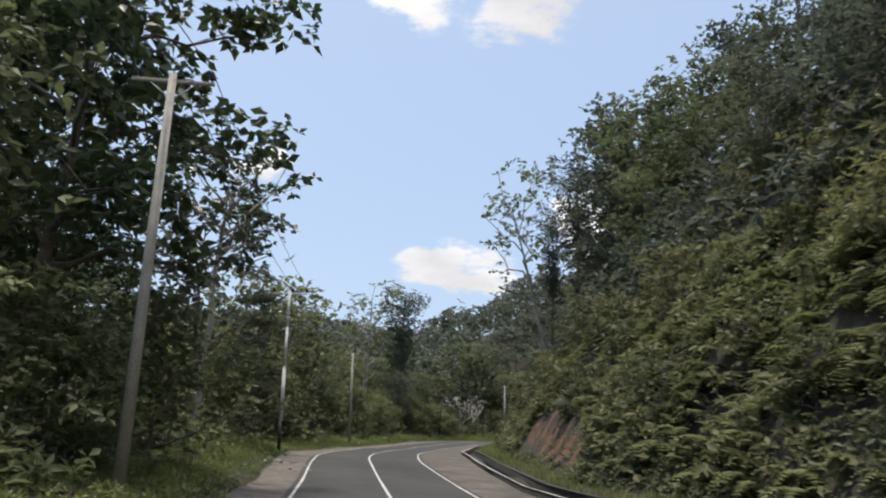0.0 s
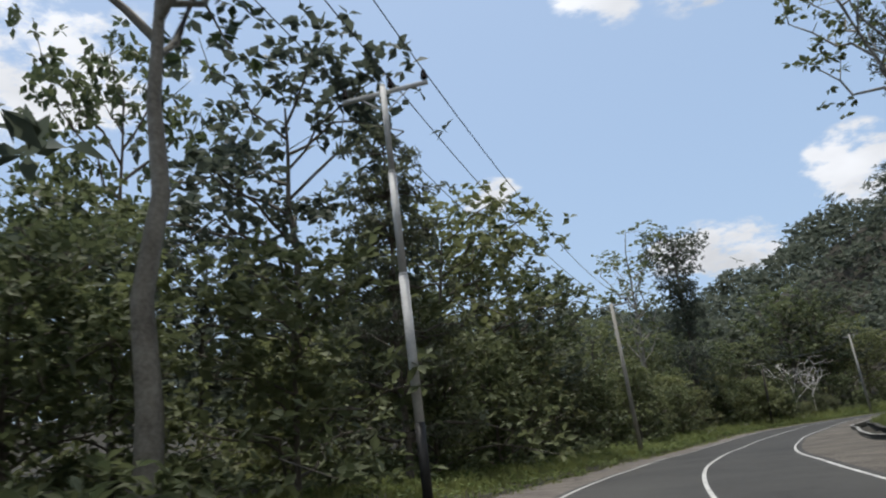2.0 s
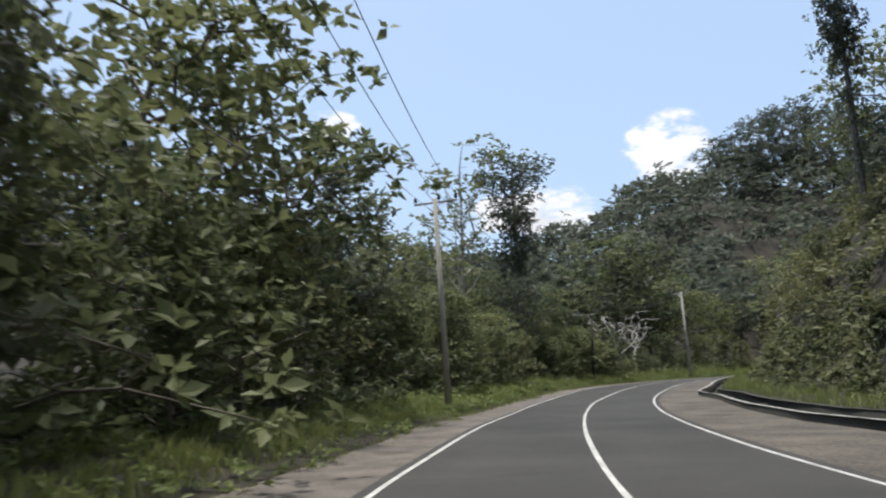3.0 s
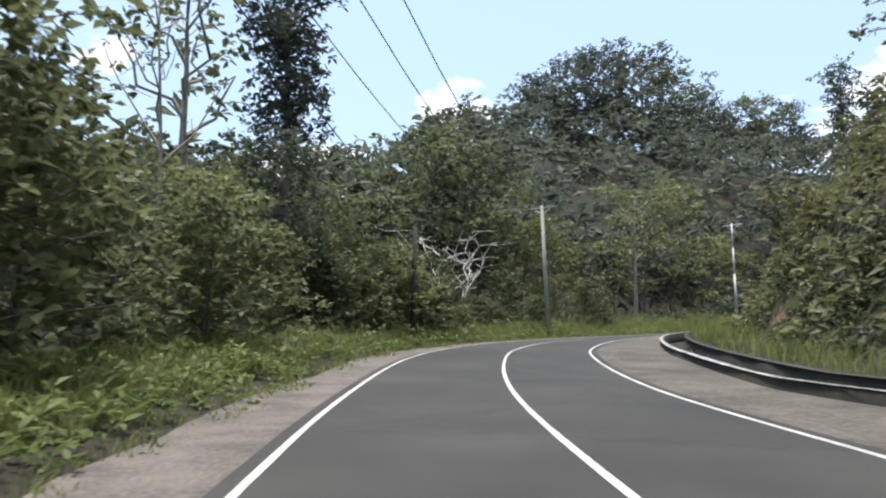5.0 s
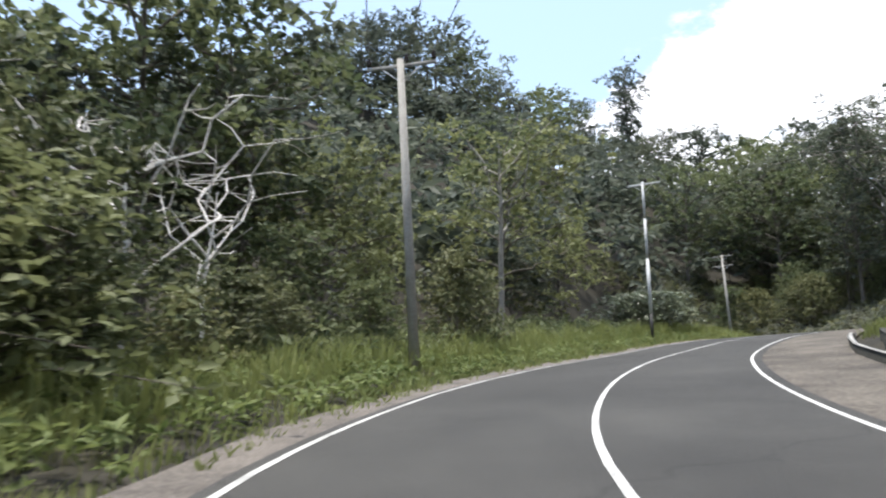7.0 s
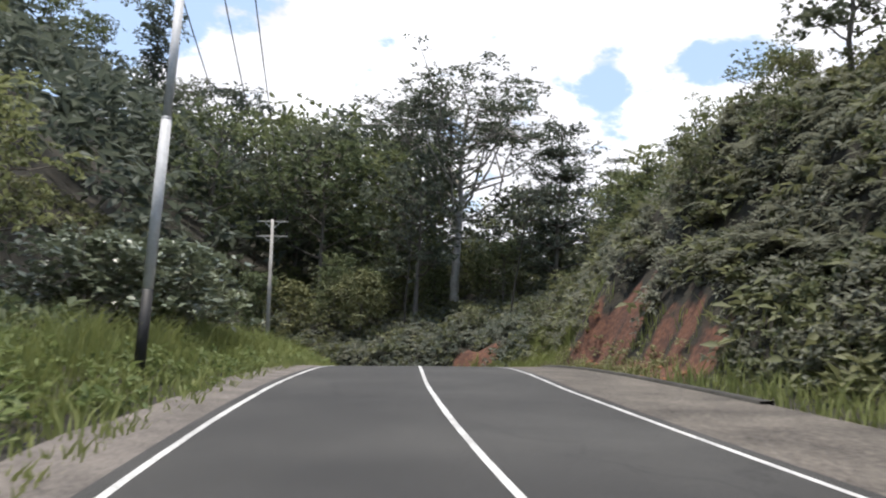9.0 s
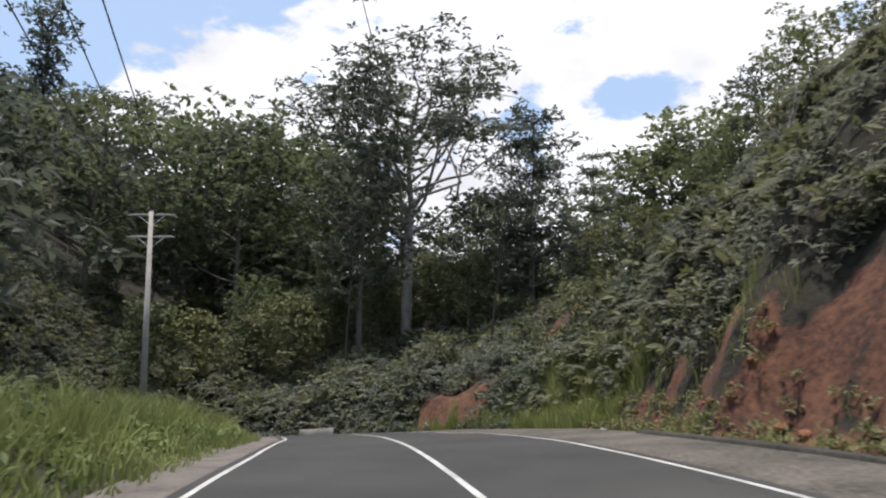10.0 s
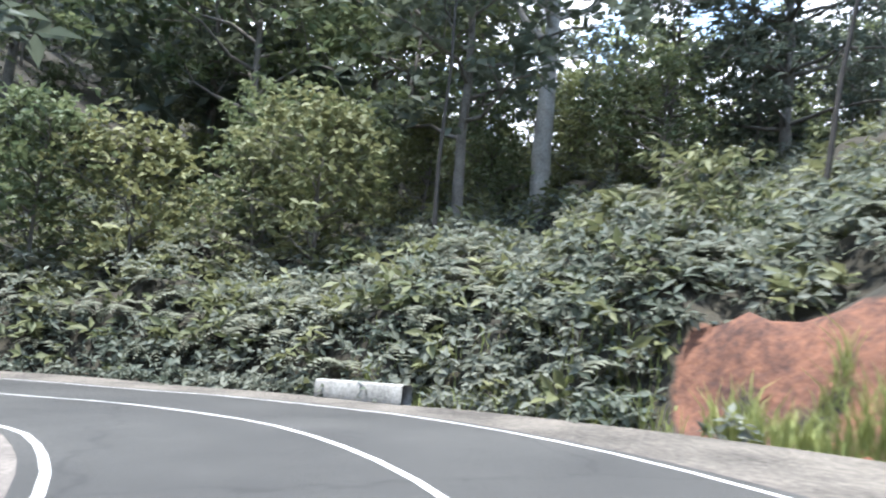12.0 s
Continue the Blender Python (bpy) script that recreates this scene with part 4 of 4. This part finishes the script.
mounds("far_woods", 3700, (-75, 200, 30, 320), lambda x, y, s, d: ((d < -21) | (d > 27) | (y - 150 - 0.25 * (x - 40) > 21)) & (np.hypot(x - 40, y - 140) < 180) & ~((x > 62) & (y - 150 - 0.25 * (x - 40) < 12) & (y > 118)) & ~((x > 45) & (y < 118)),
       (2.4, 5.2), 47, 1.6, DARKLEAF, 203, "dense green canopy of the hill forest", 1.1, 1.6, "forest")
mounds("slope_woods", 1300, (84, 215, 90, 210), lambda x, y, s, d: (d > 40), (1.4, 2.8), 38, 1.05, DARKLEAF, 205, "dense green canopy on the slope beyond the bend", 1.1, 0.7, "forest")
mounds("verge_weeds", 2500, None, by_road(2500, 30, 225, lambda s: 0 * s - 8.4, lambda s: -verge(s) - 0.05, 6), (0.15, 0.45), 14, 0.14, WEED, 204, "low broad-leaved weeds among the verge grass", 0.8)
mounds("verge_shrubs", 1700, None, by_road(1700, 105, 224, lambda s: 0 * s - 8.2, lambda s: -verge(s) - 0.5, 10), (0.22, 0.6), 16, 0.2, WEED, 209, "bright broad-leaved weeds standing in the verge grass", 0.9)
mounds("bank_foot_plants", 2700, None, by_road(2700, 30, 188, lambda s: apron(s) + toe_of(s) - 0.3, lambda s: apron(s) + toe_of(s) + 2.0, 7), (0.2, 0.6), 18, 0.24, SHRUB, 206, "leafy plants at the foot of the bank")

mounds("bank_ferns", 4300, None, by_road(4300, 204, 242, lambda s: apron(s) + toe_of(s) + np.where(s < 213, 2.6, 0.0), lambda s: apron(s) + toe_of(s) + np.where(s < 222, 14, 28), 8), (0.5, 1.25), 24, 0.28, FERN, 207, "pale drooping ferns and shrubs on the slope", 0.9)

mounds("hill_ferns", 1100, None, by_road(1100, 40, 58, lambda s: apron(s) + toe_of(s) + 3.5, lambda s: apron(s) + toe_of(s) + 11, 17), (0.4, 1.0), 20, 0.26, LEAF, 215, "pale ferns and tall grass on the open hillside", 0.9)
mounds("cut_weeds", 260, None, by_road(260, 187, 205, lambda s: apron(s) + 0.3, lambda s: apron(s) + toe_of(s) + 0.4, 12), (0.15, 0.42), 20, 0.13, SHRUB, 211, "scattered weeds on the fallen soil below the cut", 0.8)
mounds("bend_foot_plants", 750, None, by_road(750, 213, 242, lambda s: apron(s) + 0.35, lambda s: apron(s) + toe_of(s) + 1.3, 13), (0.2, 0.55), 18, 0.22, FERN, 212, "low leafy plants at the foot of the slope", 0.9)
mounds("bank_creepers", 1900, None, by_road(1900, 172, 207, lambda s: apron(s) + toe_of(s) + 0.1, lambda s: apron(s) + toe_of(s) + 7.5, 9), (0.3, 0.75), 22, 0.22, FERN, 208, "creepers and ferns hanging over the steep bank", 1.0)


def fronds(name, places, size, mat, seed, label):
    """Ferns: each plant has arching fronds with two rows of leaflets."""
    r = np.random.default_rng(seed)
    q = places[0]
    q = q[clear_of_bare(q, 0.9)]
    n, k, m = len(q), 7, 9
    z = ground(q[:, 0], q[:, 1])
    slope = np.stack([z - ground(q[:, 0] + 0.6, q[:, 1]), z - ground(q[:, 0], q[:, 1] + 0.6)], 1) / 0.6
    a = r.uniform(0, 2 * np.pi, (n, k))
    way = np.stack([np.cos(a), np.sin(a)], -1) + 0.55 * np.clip(slope, -1.5, 1.5)[:, None]
    way /= np.linalg.norm(way, axis=2)[..., None]
    length = size * r.uniform(0.6, 1.3, (n, 1, 1)) * r.uniform(0.75, 1.2, (n, k, 1))
    u = np.linspace(0.12, 1.0, m)[None, None]
    root = np.concatenate([q, z[:, None] + r.uniform(0.1, 0.55, (n, 1))], 1)
    rise = r.uniform(0.5, 0.85, (n, k, 1))
    spine = root[:, None, None] + np.concatenate([way[:, :, None] * (length * u * 0.85)[..., None], (length * (rise * u - 0.8 * u * u))[..., None]], -1)
    side = np.concatenate([np.stack([-way[..., 1], way[..., 0]], -1), np.zeros((n, k, 1))], -1)[:, :, None]
    ahead = np.concatenate([way, np.full((n, k, 1), -0.25)], -1)[:, :, None]
    reach = (length * 0.3 * np.sin(np.pi * np.clip(0.12 + 0.88 * (1 - u), 0, 1) * 0.62))[..., None]
    half = (length * 0.045)[..., None] * ahead
    vs = []
    for sign in (-1, 1):
        tip = spine + sign * side * reach + ahead * reach * 0.35 + [0, 0, -0.02]
        vs.append(np.stack([spine - half, spine + half, tip], -2))
    v = np.stack(vs, -3).reshape(-1, 3)
    return tagged(new(name, fast_mesh(name, v, np.arange(len(v)).reshape(-1, 3), mat)), label, "fern", kind="stuff")


def blades(name, places, height, label, seed):
    r = np.random.default_rng(seed)
    q, s, d = places
    ok = bareness(q[:, 0], q[:, 1]) < 0.4
    q, s, d = q[ok], s[ok], d[ok]
    z = ground(q[:, 0], q[:, 1])
    tuft = 0.6 + 0.5 * waves(q[:, 0], q[:, 1], 1.6, seed)
    h = height * np.clip(tuft, 0.25, 1.3) * r.uniform(0.5, 1.2, len(q)) * (0.35 + 0.65 * smooth(np.abs(d), 4.2, 5.6)) * (0.75 + 0.65 * smooth(s, 100, 150))
    a, b = r.uniform(0, 6.28, len(q)), r.uniform(0, 6.28, len(q))
    w = r.uniform(0.008, 0.024, len(q))
    lean = h * r.uniform(0.1, 0.7, len(q))
    p = np.concatenate([q, z[:, None] - 0.03], 1)
    side = np.stack([np.cos(a) * w, np.sin(a) * w, 0 * a], 1)
    out = np.stack([np.cos(b), np.sin(b), 0 * b], 1)
    midp = p + out * (lean * 0.3)[:, None] + np.stack([0 * h, 0 * h, h * 0.6], 1)
    tip = p + out * lean[:, None] + np.stack([0 * h, 0 * h, h * 0.95], 1)
    v = np.stack([p - side, p + side, midp + side * 0.8, midp - side * 0.8, tip], 1).reshape(-1, 3)
    i = np.arange(len(q))[:, None] * 5
    f = np.concatenate([i + [0, 1, 2], i + [0, 2, 3], i + [3, 2, 4]], 1).reshape(-1, 3)
    return tagged(new(name, fast_mesh(name, v, f, GRASS)), label, "grass", kind="stuff")


fronds("hill_fern_fronds", by_road(620, 36, 84, lambda s: apron(s) + toe_of(s) + 0.1, lambda s: apron(s) + toe_of(s) + 6.5, 501), 0.95, LEAF, 501, "arching fern fronds on the steep green bank")
fronds("bend_fern_fronds", by_road(800, 206, 241, lambda s: apron(s) + toe_of(s) + 0.2, lambda s: apron(s) + toe_of(s) + 10, 502), 0.95, FERN, 502, "drooping fern fronds on the slope at the bend")
fronds("cut_fern_fronds", by_road(330, 170, 206, lambda s: apron(s) + toe_of(s) + 1.2, lambda s: apron(s) + toe_of(s) + 7, 503), 1.0, FERN, 503, "fern fronds hanging over the red bank")
blades("verge_grass", by_road(54000, 28, 226, lambda s: 0 * s - 8.4, lambda s: 0.4 - verge(s), 301), 0.85, "tall tangled green grass along the shoulder", 301)
blades("bend_grass", by_road(16000, 203, 219, lambda s: apron(s) + 0.5, lambda s: apron(s) + toe_of(s) + 1.2, 303), 0.75, "bright green grass at the foot of the slope", 303)
blades("bank_grass", by_road(26000, 28, 226, lambda s: apron(s) + np.where(s < 168, 1.2, 0.3), lambda s: apron(s) + np.maximum(toe_of(s) + 0.9, 1.4), 302), 0.6, "pale green grass behind the drain wall", 302)


# ---- poles and wires ----
def cyl(bm, p, q, ra, rb=None, seg=12):
    p, q = Vector(p), Vector(q)
    m = Matrix.Translation((p + q) / 2) @ (q - p).to_track_quat("Z", "Y").to_matrix().to_4x4()
    bmesh.ops.create_cone(bm, cap_ends=True, segments=seg, radius1=ra, radius2=ra if rb is None else rb, depth=(q - p).length, matrix=m)


def bm_part(name, bm, mat, parent, label=""):
    me = bpy.data.meshes.new(name)
    bm.to_mesh(me)
    bm.free()
    me.materials.append(mat)
    for p in me.polygons:
        p.use_smooth = len(p.vertices) == 4
    return part(name, me, parent, label)


def utility_pole(x, y, h, turn, style, tilt=(0, 0), arms=(0.15,), label=""):
    """A pole with crossarms that carry three insulators each; returns the world places of the top insulators."""
    root = new("utility_pole")
    tagged(root, label, "utility pole", "utility poles")
    root.matrix_world = pose(x, y, float(ground(x, y)[0]) - 0.1, tilt[0], tilt[1], 0) @ pose(0, 0, 0, 0, 0, turn)
    if style == "steel":
        bm = bmesh.new()
        cyl(bm, (0, 0, 0), (0, 0, 1.75), 0.101)
        bm_part("base_section", bm, BLACK, root, "black-painted pole base")
        for n, a, b, r in (("lower_section", 1.75, h * 0.52, 0.098), ("middle_section", h * 0.52, h * 0.77, 0.083), ("upper_section", h * 0.77, h, 0.068)):
            bm = bmesh.new()
            cyl(bm, (0, 0, a), (0, 0, b - 0.06), r)
            cyl(bm, (0, 0, b - 0.06), (0, 0, b), r, r * 0.82)
            bm_part(n, bm, STEEL, root)
    elif style == "wood":
        bm = bmesh.new()
        cyl(bm, (0, 0, 0), (0, 0, h), 0.13, 0.1)
        bm_part("shaft", bm, DARKWOOD, root)
    else:
        bm = bmesh.new()
        cyl(bm, (0, 0, 0), (0, 0, h), 0.15, 0.095, 16)
        bm_part("shaft", bm, POLECON, root)
    spots = []
    for drop in arms:
        bm = bmesh.new()
        bmesh.ops.create_cube(bm, size=1, matrix=Matrix.Translation((0, 0.1, h - drop)) @ Matrix.Diagonal((2.0, 0.075, 0.09, 1)))
        bmesh.ops.bevel(bm, geom=bm.edges[:], offset=0.008, segments=1, affect="EDGES")
        arm = bm_part("crossarm", bm, STEEL if style == "steel" else POLECON, root, "steel channel crossarm" if style == "steel" else "grey concrete crossarm")
        for sx in (-1, 1):
            bm = bmesh.new()
            cyl(bm, (sx * 0.55, 0.1, h - drop - 0.04), (0, 0.09, h - drop - 0.5), 0.016, seg=6)
            bm_part("brace", bm, STEEL, arm)
        for ox in (-0.93, 0.15, 0.93):
            bm = bmesh.new()
            cyl(bm, (ox, 0.1, h - drop + 0.04), (ox, 0.1, h - drop + 0.12), 0.018, seg=8)
            cyl(bm, (ox, 0.1, h - drop + 0.12), (ox, 0.1, h - drop + 0.19), 0.085, 0.06, 10)
            cyl(bm, (ox, 0.1, h - drop + 0.19), (ox, 0.1, h - drop + 0.26), 0.075, 0.05, 10)
            cyl(bm, (ox, 0.1, h - drop + 0.26), (ox, 0.1, h - drop + 0.33), 0.06, 0.03, 10)
            bm_part("insulator", bm, CERAMIC, arm, "dark ceramic insulator")
            if drop == arms[0]:
                spots.append(root.matrix_world @ Vector((ox, 0.1, h - drop + 0.33)))
    return spots or [root.matrix_world @ Vector((0, 0, h - 0.2))]


def wire(p, q, sag, label, rad=0.013):
    u = np.linspace(0, 1, 17)[:, None]
    line = np.array(p) + (np.array(q) - np.array(p)) * u
    line[:, 2] -= sag * 4 * (u * (1 - u))[:, 0]
    return tagged(new("overhead_wire", tubes("overhead_wire", [(line, np.full(17, rad))], WIRE, 5)), label, "power line", "overhead wires")


A = utility_pole(-7.4, -22, 9.4, 4, "concrete", label="grey concrete utility pole behind the start")
B = utility_pole(-6.85, 16.6, 10.0, 6, "concrete", (0, -1), (0.15,), "grey leaning utility pole among large-leaved trees")
C = utility_pole(-8.73, 42.3, 9.1, 6, "steel", (-1.4, -1.8), label="stepped steel utility pole with black-painted base")
D = utility_pole(-8.8, 76.2, 9.3, -8, "concrete", (0, -2), label="grey concrete utility pole with crossarm")
E_ = utility_pole(10.25, 122.5, 8.7, -40, "concrete", (0, -1.5), label="weathered concrete utility pole in tall grass")
F = utility_pole(32.85, 138.0, 9.6, -62, "steel", label="thin steel utility pole with black-painted base")
G = utility_pole(61.9, 158.2, 9.3, -62, "concrete", (-3, 0), arms=(0.12, 1.1), label="grey utility pole with two crossarms")
S_ = utility_pole(-0.1, 111.4, 5.6, 0, "wood", (0, 2), (), "dark wooden support pole in the bushes")
for a, b, sag in ((A, B, 0.5), (B, C, 0.35), (C, D, 1.0), (D, E_, 3.2), (E_, F, 0.4), (F, G, 0.5)):
    for p, q in zip(a, b):
        wire(p, q, sag, "thin dark overhead power wire between poles", 0.018 if b is G else 0.013)
wire(D[0] - Vector((0, 0, 0.9)), S_[0], 0.3, "single cable running down to a wooden pole", 0.02)

# ---- small things ----
r_ = np.random.default_rng(77)


def clod(size, mat, seed):
    bm = bmesh.new()
    bmesh.ops.create_icosphere(bm, subdivisions=2, radius=size)
    for v in bm.verts:
        v.co *= 1 + 0.3 * noise.noise(v.co * (1.7 / size) + Vector((seed, 0, 0)))
        v.co.z *= 0.7
    me = bpy.data.meshes.new("clod")
    bm.to_mesh(me)
    bm.free()
    me.materials.append(mat)
    return me


clods = [clod(0.09, ROCK, 1.0), clod(0.06, ROCK, 5.0), clod(0.14, ROCK, 9.0)]
for i, (x, y) in enumerate(scatter(2500, (40, 80, 120, 155), lambda x, y, s, d: (d - apron(s) > 0.25) & (bareness(x, y) > 0.1) & (d - apron(s) < toe_of(s) + 0.1), 0.3, 401)):
    ob = new("earth_clod", clods[i % 3])
    ob.matrix_world = pose(x, y, float(ground(x, y)[0]) + 0.02, 0, 0, r_.uniform(0, 360))
    tagged(ob, "rough lump of fallen red earth", "clod", "fallen earth clods")



# stones tipped on the shoulder
GREYROCK = surface("grey_stone", (0.1, 0.095, 0.085), (0.26, 0.25, 0.225), 3.0, 0.95, 0.6, 18)
stones = [clod(0.15, GREYROCK, 2.0), clod(0.1, GREYROCK, 6.0), clod(0.22, GREYROCK, 11.0)]
for cx, cy, n in ((-5.7, 31.5, 9), (-6.85, 34.4, 7)):
    for i in range(n):
        x, y = cx + r_.normal(0, 0.35), cy + r_.normal(0, 0.5)
        ob = new("stone", stones[i % 3])
        ob.matrix_world = pose(x, y, float(ground(x, y)[0]) + 0.06, r_.uniform(-20, 20), r_.uniform(-20, 20), r_.uniform(0, 360))
        tagged(ob, "rough grey stone dumped on the shoulder", "stone", "dumped stones")


def crumple(size, seed):
    """A crushed sheet of plastic: creased and folded, with thickness."""
    r = np.random.default_rng(seed)
    bm = bmesh.new()
    bmesh.ops.create_grid(bm, x_segments=9, y_segments=7, size=size)
    for v in bm.verts:
        n = noise.noise_vector(v.co * (2.6 / size) + Vector((seed * 3.1, 0, 0)))
        v.co = Vector((v.co.x * 0.75, v.co.y * 0.6, 0)) + n * size * 0.5
        v.co.z = abs(v.co.z) + 0.01
    bmesh.ops.solidify(bm, geom=bm.faces[:], thickness=0.006)
    me = bpy.data.meshes.new("litter")
    bm.to_mesh(me)
    bm.free()
    me.materials.append(LITTER)
    return me


for i, (x, y) in enumerate(((52.6, 133.6), (58.5, 138.9), (62.4, 139.8), (35.1, 138.4))):
    ob = new("litter", crumple((0.14, 0.13, 0.16, 0.11)[i], i + 1))
    ob.matrix_world = pose(x, y, float(ground(x, y)[0]) + 0.05, 0, 0, 70 * i)
    tagged(ob, "crumpled white plastic sheet lying at the verge", "litter", "white litter")
# red earth that has slipped over the kerb
for i, (cx, cy) in enumerate([(48.9, 130.7)] * 9 + [(59.5, 138.7)] * 7 + [(72.7, 147.2)] * 9):
    x, y = cx + r_.normal(0, 0.7), cy + r_.normal(0, 0.6)
    s_, d_, _ = along([x], [y])
    if not 0.1 < float(d_[0] - apron(s_)[0]) < float(toe_of(s_)[0]) - 0.2:
        continue
    ob = new("earth_clod", clods[i % 3])
    ob.matrix_world = pose(x, y, float(ground(x, y)[0]) + 0.05, 0, 0, r_.uniform(0, 360))
    tagged(ob, "rough lump of red earth fallen at the kerb", "clod", "fallen earth clods")
